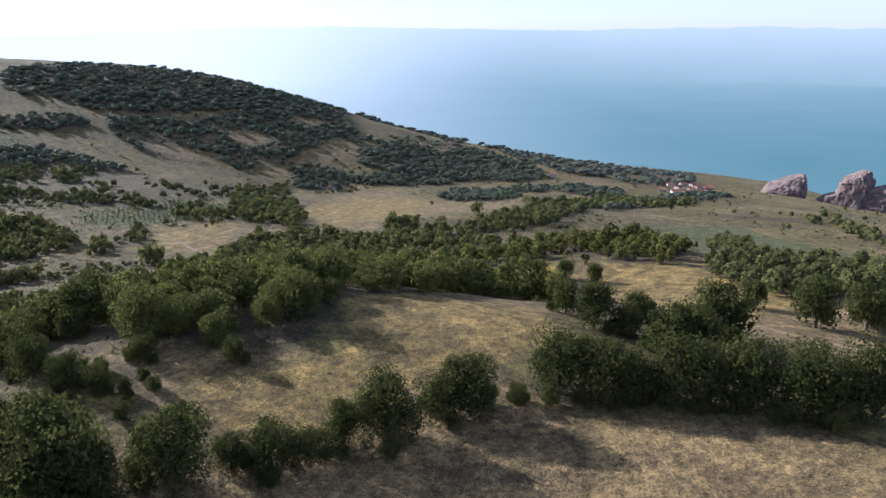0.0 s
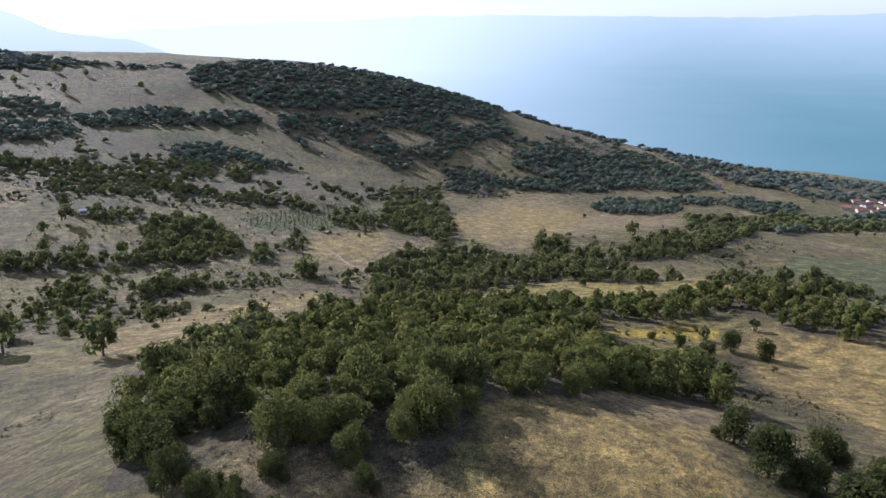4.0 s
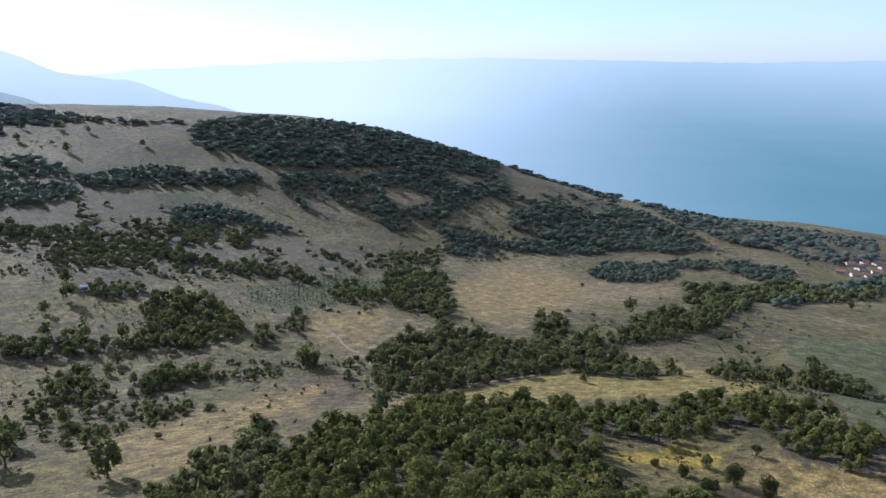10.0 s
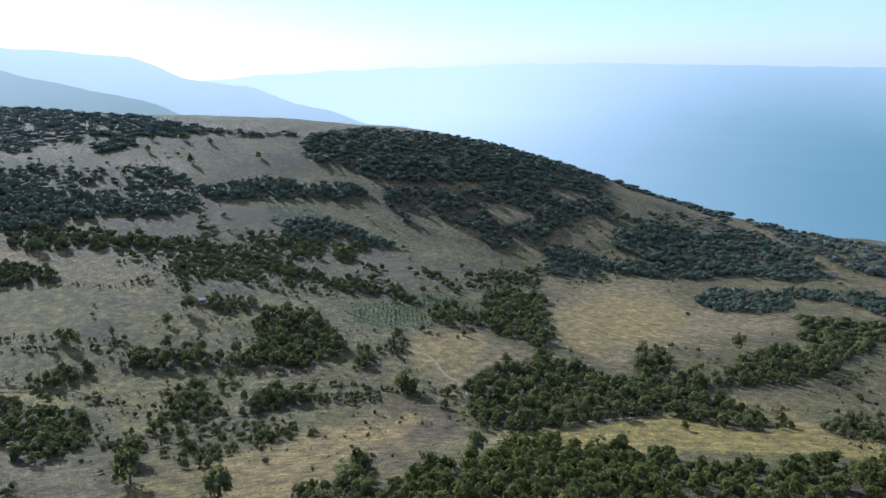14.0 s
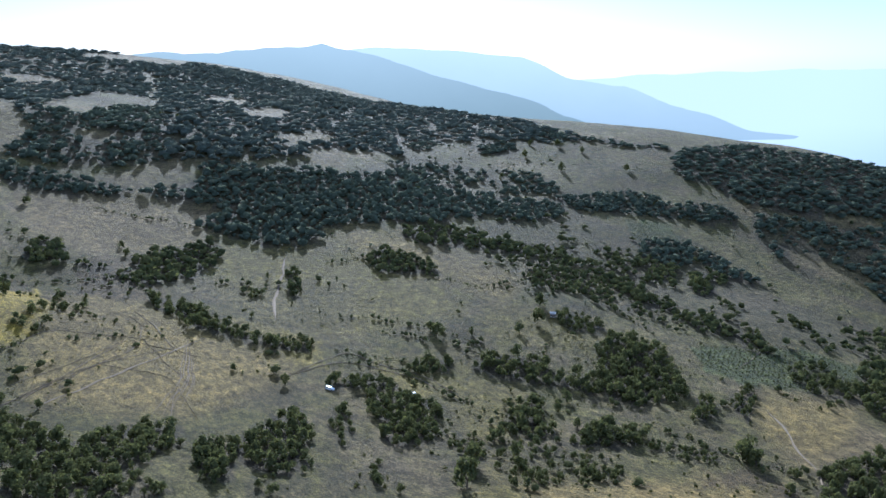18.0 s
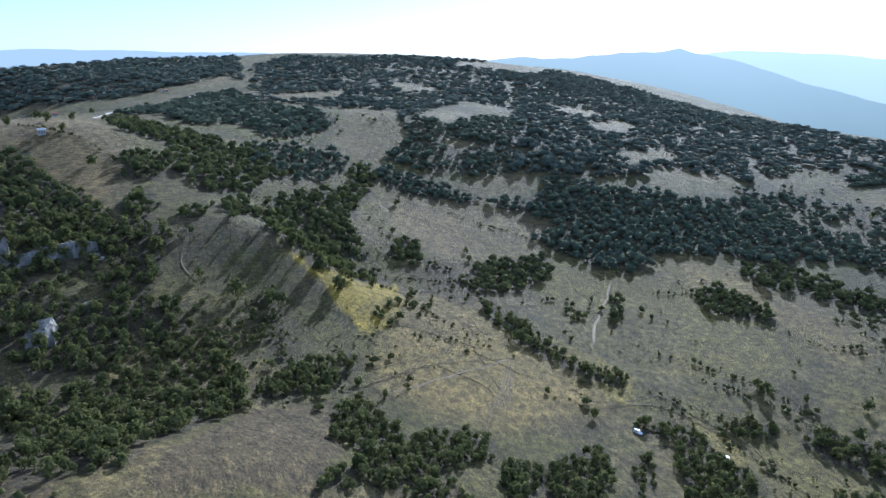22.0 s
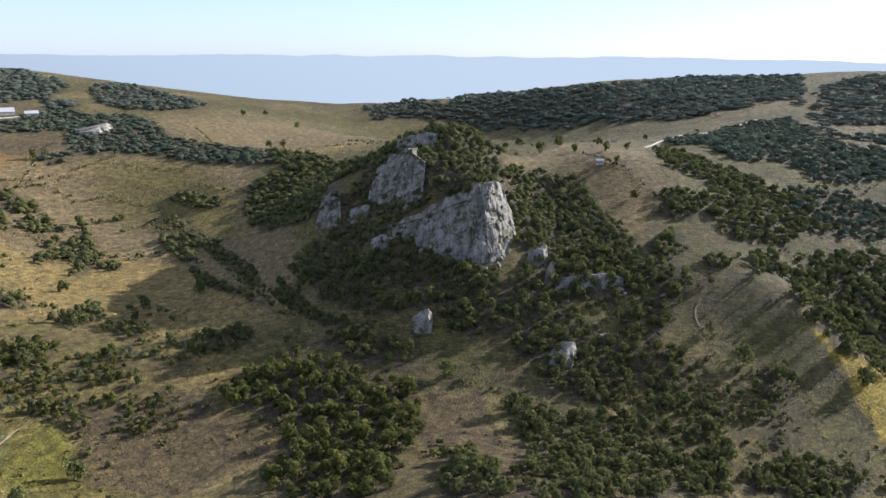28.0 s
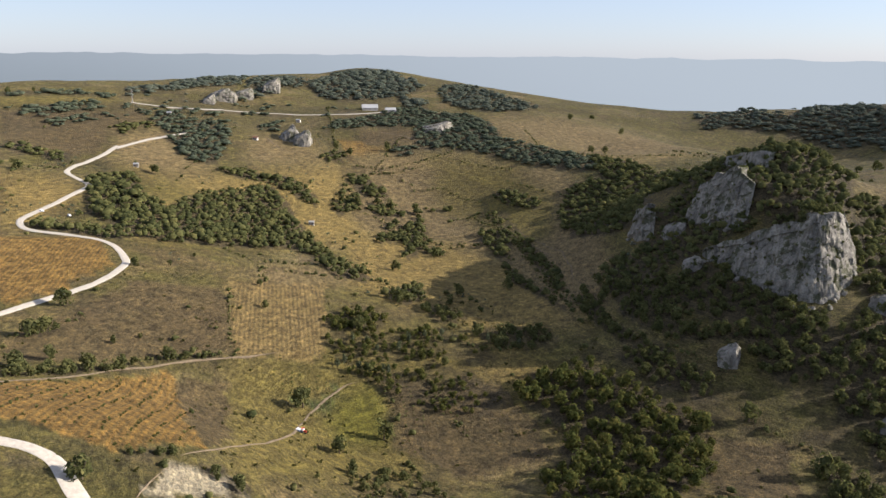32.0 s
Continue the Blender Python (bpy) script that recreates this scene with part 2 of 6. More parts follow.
DARK = plain_material("dark_opening", (0.03, 0.03, 0.035), 0.4, 0.2, 2)
WHITE = plain_material("white_paint", (0.8, 0.8, 0.8), 0.3, 0.03, 3)
RED = plain_material("red_paint", (0.45, 0.07, 0.03), 0.4, 0.15, 3)
RUBBER = plain_material("rubber", (0.025, 0.025, 0.025), 0.8, 0.2, 5)
WOOD = plain_material("weathered_wood", (0.2, 0.16, 0.12), 0.9, 0.3, 4)


# ---- relief ------------------------------------------------------------
# Swells and hollows of the land: x, y, radius, height.
BASE = -220
BROAD_SWELLS = [
    (-2100, -1900, 900, 2), (-2100, -1000, 900, 18), (-2100, -100, 900, 85), (-2100, 800, 900, 81), (-2100, 1700, 900, 43), (-1200, -1900, 900, 147),
    (-1200, -1000, 900, 12), (-1200, -100, 900, 137), (-1200, 800, 900, 24), (-1200, 1700, 900, 2), (-300, -1900, 900, 27), (-300, -1000, 900, 89),
    (-300, -100, 900, 65), (-300, 800, 900, 11), (-300, 1700, 900, -49), (600, -1900, 900, 42), (600, -1000, 900, 86), (600, -100, 900, 31),
    (600, 800, 900, 102), (600, 1700, 900, -80), (1500, -1900, 900, 12), (1500, -1000, 900, 17), (1500, -100, 900, -54), (1500, 800, 900, -70),
    (1500, 1700, 900, -137),
]
NEAR_SWELLS = [
    (0, 0, 75, -5), (40, 40, 60, 8), (5, 65, 60, -14), (-25, 65, 60, -12), (40, 65, 60, -1), (-60, 40, 60, 23), (15, 95, 60, 6), (-55, 90, 60, 7),
    (-15, 110, 60, 21), (0, -80, 85, 2), (55, 110, 60, 5), (100, 60, 75, -5), (60, -80, 95, -7), (-120, 20, 95, -38), (-10, 150, 60, -10),
    (55, 160, 70, -9), (-60, -120, 95, -8), (-80, 155, 75, -6), (110, 145, 80, 2), (-130, -90, 100, 6), (-40, 190, 65, 14), (160, 100, 85, -7),
    (150, -100, 150, 26), (-190, -30, 105, 40),
]
NORTH_SWELLS = [
    (700, 200, 625, -16), (1300, 400, 660, -35), (900, 600, 510, 14), (1000, 1000, 565, -39), (555, 805, 455, -32), (160, 370, 200, -21),
    (90, 235, 105, 12), (600, 1500, 680, 56), (255, 670, 355, -10), (60, 500, 230, 18), (200, 1700, 600, -24), (115, 1010, 435, -1),
    (0, 2500, 700, -38), (-10, 240, 85, -5), (-65, 735, 330, -78), (-300, 1800, 700, -56), (-50, 305, 120, -10), (-280, 980, 430, 135),
    (-800, 2600, 700, -53), (-145, 485, 250, -16), (-900, 1500, 700, 43), (-1600, 2200, 700, -138), (-510, 700, 365, -71), (-135, 190, 95, 4),
]
WEST_SWELLS = [
    (-335, 425, 265, -4), (-795, 980, 510, 98), (-210, 235, 150, -27), (-1500, 1200, 700, 12), (-2000, 1500, 700, 73), (-630, 470, 350, 25),
    (-1140, 745, 620, -51), (-325, 130, 155, -2), (-515, 190, 230, -60), (-1725, 550, 700, 113), (-200, 80, 130, -6), (-935, 180, 515, 30),
    (-500, 25, 205, 10), (-2500, 0, 700, -13), (-1700, 0, 630, -11), (-320, 15, 135, -17), (-1250, -70, 530, -28), (-600, -100, 235, 23),
    (-2200, -500, 700, 93), (-325, -90, 130, -21), (-1360, -505, 590, 49), (-465, -185, 50, 20), (-500, -215, 55, 3), (-540, -235, 60, 52),
]
SOUTH_SWELLS = [
    (-430, -210, 60, 5), (-420, -225, 200, 23), (-1900, -1200, 700, -58), (-220, -125, 125, -18), (-865, -580, 450, -13), (-600, -500, 315, 22),
    (-400, -380, 240, -71), (-720, -1005, 520, 41), (-1090, -1660, 700, 111), (-135, -235, 135, -39), (-415, -775, 430, -77), (-175, -405, 215, 18),
    (-65, -200, 90, 26), (-300, -1700, 700, 10), (-400, -2300, 700, -63), (-180, -1045, 525, 103), (-85, -555, 310, -5), (0, -200, 105, 22),
    (400, -1800, 700, 38), (300, -1000, 615, -29), (120, -250, 175, 24), (600, -600, 685, 71), (1400, -200, 700, -55),
]
KNOLLS = [
    (-500, -580, 90, -21), (-545, -315, 75, 21), (-530, -240, 70, -16), (-495, -260, 70, 19), (-490, -250, 65, -16), (-495, -260, 70, 16),
    (-490, -250, 65, -15), (-495, -260, 70, 15), (-530, -240, 70, -16), (-520, -195, 65, 13), (-530, -145, 65, -16), (-65, 735, 85, -13),
    (-525, -170, 65, 12), (-70, 780, 90, 12), (-530, -145, 65, -11), (-600, -100, 75, 12), (-830, 215, 90, 11), (-760, -570, 90, -11),
    (-395, -135, 50, 11), (-185, 540, 65, 10), (-490, -250, 65, -10), (-495, -260, 70, 16), (-500, -215, 40, 3), (-468, -182, 32, 4),
]
FAR_FOLDS = [(-1000, -360, 190, -42), (-1060, -620, 190, -40), (-1180, -480, 170, -30), (-800, -1500, 150, -16), (-945, -1450, 120, 12), (-905, -240, 110, -16)]
# The bare spur above the mustard field, and the ravine behind it.
SPUR = [(-472, 22, 42, 9), (-462, 40, 36, 7), (-446, 58, 34, 6), (-424, 79, 34, 4), (-508, 60, 40, -7), (-493, 91, 40, -8), (-469, 120, 40, -5)]
SWELLS = np.array([*BROAD_SWELLS, *NORTH_SWELLS, *WEST_SWELLS, *SOUTH_SWELLS, *NEAR_SWELLS, *KNOLLS, *FAR_FOLDS, *SPUR], float)


def fractal(x, y, size, seed, octaves=3):
    """Smooth value noise in -1..1 for arrays."""
    total, weight = 0.0, 1.0
    for o in range(octaves):
        u, v = x / size * 2 ** o + seed * 17.3, y / size * 2 ** o - seed * 9.1
        i, j = np.floor(u), np.floor(v)
        f, g = u - i, v - j
        f, g = f * f * (3 - 2 * f), g * g * (3 - 2 * g)

        def value(a, b):
            h = np.sin(a * 127.1 + b * 311.7 + seed * 74.7) * 43758.5453
            return (h - np.floor(h)) * 2 - 1

        total = total + weight * ((value(i, j) * (1 - f) + value(i + 1, j) * f) * (1 - g) + (value(i, j + 1) * (1 - f) + value(i + 1, j + 1) * f) * g)
        weight *= 0.5
    return total / 1.75


# Rock walls in the hillside, from one end to the other: x, y, foot, height of the wall.
CLIFFS = [
    [(-423, -222, 2, 2), (-411, -191, -1, 22), (-405, -168, -3, 37), (-404, -147, -6, 45), (-414, -136, -4, 44), (-449, -137, 8, 31)],
    [(-469, -263, 17, 16), (-455, -243, 15, 34), (-446, -223, 16, 38), (-448, -206, 23, 24)],
    [(-454, -304, -6, 17), (-445, -287, -6, 25), (-450, -277, -1, 15)],
    [(-413, -97, -16, 3), (-420, -81, -19, 7), (-428, -69, -19, 8), (-436, -58, -18, 4)],
    [(-515, -266, 48, 5), (-502, -238, 50, 11), (-503, -221, 54, 8)],
]


def smooth(v):
    v = np.clip(v, 0, 1)
    return v * v * (3 - 2 * v)


def terraced(x, y, z):
    """Raise the ground behind each rock wall to the wall's top."""
    for line in CLIFFS:
        c = np.array(line, float)
        near = (x > c[:, 0].min() - 160) & (x < c[:, 0].max() + 60) & (y > c[:, 1].min() - 110) & (y < c[:, 1].max() + 110)
        if not np.any(near):
            continue
        px, py = x[near], y[near]
        best = np.full(px.shape, 1e9)
        side, foot, tall, past = (np.zeros(px.shape) for _ in range(4))
        for i, (a, b) in enumerate(zip(c, c[1:])):
            w = b[:2] - a[:2]
            long = np.hypot(*w)
            u = ((px - a[0]) * w[0] + (py - a[1]) * w[1]) / long ** 2
            k = np.clip(u, 0, 1)
            gap = np.hypot(px - a[0] - k * w[0], py - a[1] - k * w[1])
            over = np.where((u < 0) & (i == 0), -u * long, np.where((u > 1) & (i == len(c) - 2), (u - 1) * long, 0))
            left = ((py - a[1]) * w[0] - (px - a[0]) * w[1]) / long
            closer = gap < best
            best = np.where(closer, gap, best)
            side = np.where(closer, np.where(over > 0, left, np.sign(left) * gap), side)
            foot = np.where(closer, a[2] + (b[2] - a[2]) * k, foot)
            tall = np.where(closer, a[3] + (b[3] - a[3]) * k, tall)
            past = np.where(closer, over, past)
        goal = foot + tall * smooth(side / (0.4 * tall + 3))
        fade = smooth(side / 3) * (1 - smooth((side - 45) / 45)) * (1 - smooth(past / 22))
        z[near] = np.maximum(z[near], z[near] + (goal - z[near]) * fade)
    return z


def height(x, y):
    shape = np.shape(x)
    x, y = np.atleast_1d(np.asarray(x, float)), np.atleast_1d(np.asarray(y, float))
    z = np.full(x.shape, BASE, float)
    for a, b, r, h in SWELLS:
        z = z + h * np.exp(-((x - a) ** 2 + (y - b) ** 2) / (r * r))
    far = np.clip((np.hypot(x, y) - 60) / 400, 0.15, 1)
    z = z + fractal(x, y, 70, 1) * 2.2 * far + fractal(x, y, 17, 2, 2) * 0.5
    z = z + fractal(x, y, 250, 9, 2) * 8 * smooth((np.hypot(x, y) - 750) / 500)
    return terraced(x, y, z).reshape(shape)


def inside(x, y, ring):
    """Which points lie inside a closed outline."""
    r = np.array(ring, float).reshape(-1, 2)
    hit = np.zeros(np.shape(x), bool)
    for (a, b), (c, d) in zip(r, np.roll(r, -1, 0)):
        if b != d:
            hit ^= ((b > y) != (d > y)) & (x < (c - a) * (y - b) / (d - b) + a)
    return hit


def mesh_object(name, verts, faces, mat, parent=None, smooth=False):
    me = bpy.data.meshes.new(name)
    me.from_pydata([tuple(v) for v in np.asarray(verts, float)] if not isinstance(verts, list) else verts, [], faces if isinstance(faces, list) else faces.tolist())
    me.materials.append(mat)
    if smooth:
        me.polygons.foreach_set("use_smooth", np.ones(len(me.polygons), bool))
    ob = new(name, me)
    if parent:
        ob.parent = parent
    return ob


def part(name, bm, mat, parent, label=""):
    me = bpy.data.meshes.new(name)
    bm.to_mesh(me)
    bm.free()
    me.materials.append(mat)
    ob = new(name, me)
    ob.parent = parent
    return tagged(ob, label)


# ---- ground ------------------------------------------------------------
FIELDS, WOODS, TRACKS, CLEARINGS = [], [], [], []


def field(kind, *ring):
    FIELDS.append((kind, ring))


def wood(name, share, crown, *ring):
    WOODS.append((name, share, crown, ring))


def track(name, width, *line):
    TRACKS.append((name, width, line))


def clearing(*ring):
    CLEARINGS.append(ring)


field("fallow", -215,-269,-263,-237,-242,-191,-196,-186,-192,-219)
field("fallow", -98,-299,-157,-315,-145,-255,-83,-212)
field("gold", -87,-682,-129,-681,-136,-611,-78,-535,-62,-511)
field("ochre", -62,-511,-121,-502,-113,-443,-74,-411,-44,-392)
field("gold", -203,-778,-268,-781,-268,-669,-217,-650,-192,-701)
field("ochre", -477,-778,-561,-770,-523,-692,-447,-702)
field("olive", -138,-1013,-268,-1010,-254,-959,-125,-927)
field("fallow", -122,-913,-242,-916,-187,-757,-141,-736,-104,-796)
field("gold", -139,-502,-341,-494,-341,-266,-510,-417,-580,-588,-652,-564,-521,-713,-358,-700,-223,-667)
field("gold", -370,-572,-463,-357,-338,-241,-291,-297,-260,-405)
field("gold", -534,-712,-629,-536,-495,-287,-505,-391,-511,-563,-490,-658)
field("gold", -754,-802,-873,-585,-773,-435,-670,-477,-632,-623)
field("olive", -135,-323,-202,-319,-278,-253,-269,-217,-223,-196,-157,-197,-81,-186)
field("mustard", -475,45,-481,64,-454,78,-444,94,-443,115,-420,121,-402,109,-407,97,-386,95,-382,81,-404,79,-427,87,-437,72,-450,67)
field("yellow", -59,296,14,331,105,349,88,292,12,279,-35,264)
field("olive", 29,366,76,379,65,348,34,335)
field("olive", 22,226,56,229,77,220,72,201,48,194,30,192,19,198)
field("green", -203,437,-167,492,-130,513,-122,480,-127,441,-156,413,-183,416)
field("green", 147,456,248,479,252,356,135,224,108,246)
field("green", 141,237,269,347,223,285,125,203)
field("meadow", -168,-268,-196,-286,-206,-281,-194,-243,-170,-236,-153,-239)
field("green", -153,-311,-177,-307,-184,-288,-163,-265,-152,-288)
field("olive", -193,-329,-263,-311,-261,-269,-213,-277,-190,-300)
field("ochre", -29,-276,-102,-312,-83,-212,-51,-201,-24,-221)
field("stubble", -176,-415,-240,-410,-203,-334,-189,-316,-144,-331)
field("straw", -203,-444,-303,-453,-286,-410,-242,-401,-192,-412)
field("pale", -49,-174,-66,-192,-85,-188,-84,-177)
field("fallow", -38,-348,-115,-416,-169,-404,-143,-334,-80,-322,-34,-317)
field("green", -393,653,-355,684,-329,655,-357,619)
field("straw", -78,510,-62,652,-10,706,27,627,119,620,105,568,26,492,-8,408,-39,422,-60,470)
field("straw", -145,403,-110,431,-69,407,-76,374,-92,339,-112,344)
field("fallow", -519,162,-522,200,-445,191,-370,136,-393,121)
field("fallow", -305,-129,-313,-109,-250,-53,-201,-36,-206,-60,-261,-104)
field("straw", -9,124,39,170,30,106,32,97,16,88,8,87,-5,94)
field("olive", -443,146,-377,169,-308,187,-313,211,-377,208,-429,174)
field("green", -205,-273,-219,-274,-208,-236,-198,-239)
field("olive", -214,-328,-261,-317,-286,-273,-280,-248,-241,-273,-221,-286,-200,-302)
field("fallow", -238,-268,-257,-235,-250,-196,-227,-198,-217,-219)
field("straw", -417,-379,-344,-253,-320,-256,-358,-371)
field("olive", -335,-346,-348,-313,-313,-270,-301,-309)
field("straw", -46,89,-12,92,16,87,28,72,56,62,48,51,-29,59)
field("straw", -429,-543,-449,-431,-380,-301,-341,-266,-380,-359,-395,-480)
field("straw", -394,-401,-388,-331,-334,-246,-313,-290)
field("straw", -521,-713,-632,-623,-580,-588,-578,-487,-520,-441,-497,-515,-475,-627)
field("green", -209,441,-183,474,-137,511,-110,525,-103,495,-143,448,-184,419)
field("olive", -452,118,-443,146,-377,169,-347,200,-319,214,-297,181,-310,123,-341,91,-372,80,-404,120)
field("olive", -382,-55,-405,17,-367,30,-318,18,-303,-25,-323,-50)
field("straw", -484,-725,-650,-543,-458,-326,-362,-243,-330,-296,-356,-465,-370,-585)
field("stubble", -174,-406,-243,-406,-215,-358,-198,-324,-170,-326,-143,-334)
field("fallow", -119,268,-122,299,-112,319,-88,315,-73,279,-84,266)
field("mustard", 22,212,41,221,56,216,53,209,35,209,22,205)
field("yellow", -333,202,-331,222,-311,225,-314,200)
field("yellow", -301,248,-288,278,-258,260,-267,242)
field("meadow", -177,-282,-208,-280,-192,-242,-175,-232,-151,-255)
field("meadow", -207,-274,-218,-261,-207,-238,-195,-240)
field("olive", -149,-311,-187,-307,-179,-287,-145,-289)
field("olive", -232,-364,-301,-238,-265,-231,-194,-309)
field("fallow", -211,-291,-255,-222,-236,-178,-189,-194,-179,-229)
# Bare slope darkened with fallow: lens corner falloff put into the ground colour.
field("fallow", -210,-14,-245,-9,-293,18,-308,57,-261,54,-214,35)
field("olive", -182,227,-151,236,-129,215,-136,168,-150,163,-179,197)
field("straw", 63,226,102,189,120,149,85,101,66,108,61,182)

# fields, woods, clearings and tracks of the whole round
wood("wood", 0.9, 6, -464,876,-423,977,-336,989,-266,1037,-209,1200,-123,1211,-70,1216,-73,990,-43,886,-74,867,-123,871,-149,893,-196,874,-253,821,-311,790,-341,796,-374,809,-398,800,-433,820)
wood("wood", 0.9, 6, -84,1456,-20,1459,73,1457,105,1089,91,1033,44,1063,-15,1073,-53,1062)
wood("wood", 0.64, 6, -305,775,-273,797,-224,816,-183,884,-149,893,-123,871,-88,867,-43,874,-49,819,-59,777,-87,749,-118,746,-160,710,-195,708,-238,711,-270,713,-290,734)
wood("wood", 0.68, 6, -46,822,-18,869,17,881,59,891,94,978,133,986,160,920,177,863,186,814,138,781,102,784,64,756,28,762,-9,768,-38,786)
wood("wood", 0.65, 6, -113,735,-70,757,-44,748,-8,753,40,770,63,749,15,714,-13,714,-42,717,-68,685,-95,675)
wood("wood", 0.8, 6.5, -360,761,-336,767,-308,748,-332,714,-360,719,-373,733)
wood("wood", 0.95, 6, -353,611,-347,643,-318,654,-296,623,-309,590,-328,585)
wood("wood", 0.8, 6, -307,649,-291,659,-269,647,-245,646,-240,630,-262,617,-289,629)
wood("wood", 0.9, 5, -314,574,-297,587,-285,561,-298,554)
wood("wood", 0.95, 6, -286,596,-277,613,-251,571,-246,553,-262,550)
wood("wood", 0.9, 5.5, -334,513,-310,517,-285,515,-258,517,-248,501,-234,506,-208,497,-189,495,-169,486,-167,468,-192,480,-215,472,-239,487,-273,492,-298,495)
wood("wood", 0.5, 5.5, -227,569,-213,617,-173,626,-142,633,-108,698,-93,602,-116,608,-127,564,-143,517,-162,506,-169,488,-192,502,-214,513,-234,516,-238,536)
wood("wood", 0.9, 6, -131,558,-112,584,-87,582,-71,505,-58,437,-62,414,-84,436,-101,445,-113,465)
wood("wood", 0.6, 5, -151,469,-140,490,-117,480,-104,444,-120,447,-132,433)
wood("wood", 0.92, 5.5, -86,322,-92,351,-87,371,-74,384,-60,401,-39,396,-19,378,-3,392,9,384,27,379,49,341,62,327,43,316,24,322,8,339,-5,321,-23,311,-42,295,-58,287,-67,286,-79,308)
wood("wood", 0.95, 6, -9,415,-2,440,5,452,14,441,13,398,-3,386)
wood("wood", 0.9, 6, 56,442,82,495,101,495,142,554,152,548,131,495,98,449,76,419,58,402,27,379,12,379,42,408)
wood("wood", 0.85, 6, 35,641,59,697,100,719,128,719,116,651,88,624,52,609)
wood("wood", 0.85, 6, 116,623,144,623,170,629,211,673,250,685,261,650,326,726,288,640,232,599,194,589,156,560,117,517,106,545)
wood("wood", 0.9, 6, 181,764,213,755,248,760,237,691,191,673,173,706)
wood("wood", 0.7, 6, 132,745,168,755,176,717,141,703,122,718)
wood("wood", 0.5, 7, 128,1076,279,1322,413,1286,479,1263,533,1215,394,884,301,784,277,853,219,875,173,915,157,992)
wood("wood", 0.7, 4, 80,348,98,358,117,358,109,338,89,325,74,325)
wood("wood", 0.85, 5, 123,356,147,395,142,368,154,352,139,323,121,320,111,318)
wood("coppice", 1, 5, -77,161,-79,194,-73,208,-66,222,-58,237,-54,267,-39,275,-20,273,-2,274,9,269,19,258,18,219,15,203,34,136,24,138,6,123,-7,118,-11,110,-13,101,-16,96,-22,93,-29,92,-33,91,-37,91)
wood("coppice", 1, 5.2, 19,258,34,268,54,271,73,281,89,279,94,260,99,245,108,237,94,204,85,207,77,210,73,217,74,226,69,239,57,241,47,229,37,222,27,223,21,233)
wood("wood", 0.95, 5.5, -97,232,-100,220,-101,200,-106,189,-106,176,-107,166,-109,159,-56,106,-43,97,-37,91,-77,161,-79,194)
wood("coppice", 0.75, 4.5, 16,178,26,186,31,184,39,186,46,185,46,180,17,169)
wood("wood", 0.9, 8, -785,932,-739,919,-678,883,-670,851,-718,851)
wood("wood", 0.8, 7, -664,865,-583,876,-504,892,-474,894,-468,882,-564,859,-645,839)
wood("wood", 0.34, 5, -473,549,-376,654,-316,676,-251,631,-190,611,-197,493,-300,516,-376,488,-407,468)
wood("wood", 0.4, 5, 18,1000,97,1003,59,896,3,871,-39,877)
wood("wood", 0.62, 8, -1600,680,-1498,745,-1450,815,-1275,821,-1076,817,-957,831,-872,866,-770,881,-691,882,-627,866,-600,831,-650,794,-689,721,-720,645,-660,578,-691,528,-703,488,-676,439,-673,409,-678,371,-675,350,-688,331,-700,319,-695,296)
wood("wood", 0.74, 7, -681,328,-682,353,-654,384,-639,415,-640,452,-619,467,-606,532,-494,436,-498,410,-510,386,-514,364,-491,342,-490,319,-508,298,-536,282,-558,272,-570,268,-578,287,-582,306,-602,294,-614,278,-628,253,-642,238,-642,272,-637,300,-656,321)
wood("wood", 0.9, 7, -639,559,-599,565,-545,540,-489,494,-470,468,-484,438,-494,436)
wood("wood", 0.7, 6.5, -536,532,-530,560,-511,593,-476,609,-452,636,-433,602,-433,556,-464,525,-470,484,-495,493)
wood("wood", 0.8, 6, -482,425,-469,453,-446,474,-418,490,-400,500,-377,520,-349,515,-351,486,-380,477,-402,458,-424,438,-438,411,-460,410)
wood("wood", 0.95, 6.5, -668,717,-677,754,-644,770,-620,742,-635,698)
wood("wood", 0.8, 6.5, -699,626,-713,680,-684,663,-678,618)
wood("wood", 0.8, 6.5, -476,647,-459,677,-441,727,-408,730,-368,731,-336,756,-317,742,-351,713,-383,680,-415,654,-439,628)
wood("wood", 0.95, 6, -471,180,-516,200,-532,222,-526,237,-535,266,-516,266,-487,246,-472,221,-464,193)
wood("wood", 0.9, 5, -444,181,-430,194,-412,197,-385,199,-364,207,-352,215,-344,226,-339,232,-326,222,-339,207,-364,192,-386,181,-412,175)
wood("wood", 0.92, 5.5, -444,357,-456,382,-437,387,-409,391,-387,383,-400,365,-410,345,-424,345)
wood("wood", 0.6, 4, -456,287,-458,296,-431,281,-402,260,-408,259)
wood("wood", 0.8, 5, -290,400,-277,416,-259,416,-250,404,-258,390,-276,389)
wood("wood", 0.95, 5.5, -271,292,-273,313,-268,328,-250,338,-231,330,-215,341,-209,327,-224,322,-236,311,-250,302,-266,291)
wood("wood", 0.9, 5.5, -235,375,-245,403,-233,417,-209,418,-191,392,-176,377,-173,359,-183,336,-201,332,-209,322,-215,341)
wood("wood", 0.9, 5, -201,249,-219,270,-226,289,-221,303,-208,281,-191,273,-189,257,-198,254)
wood("wood", 0.9, 5, -181,265,-181,283,-182,298,-167,311,-157,296,-165,277,-173,267)
wood("wood", 0.5, 2.6, -156,296,-149,310,-132,320,-123,310,-135,301,-149,295)
wood("wood", 0.9, 5, -162,358,-167,380,-152,369,-146,356,-153,345)
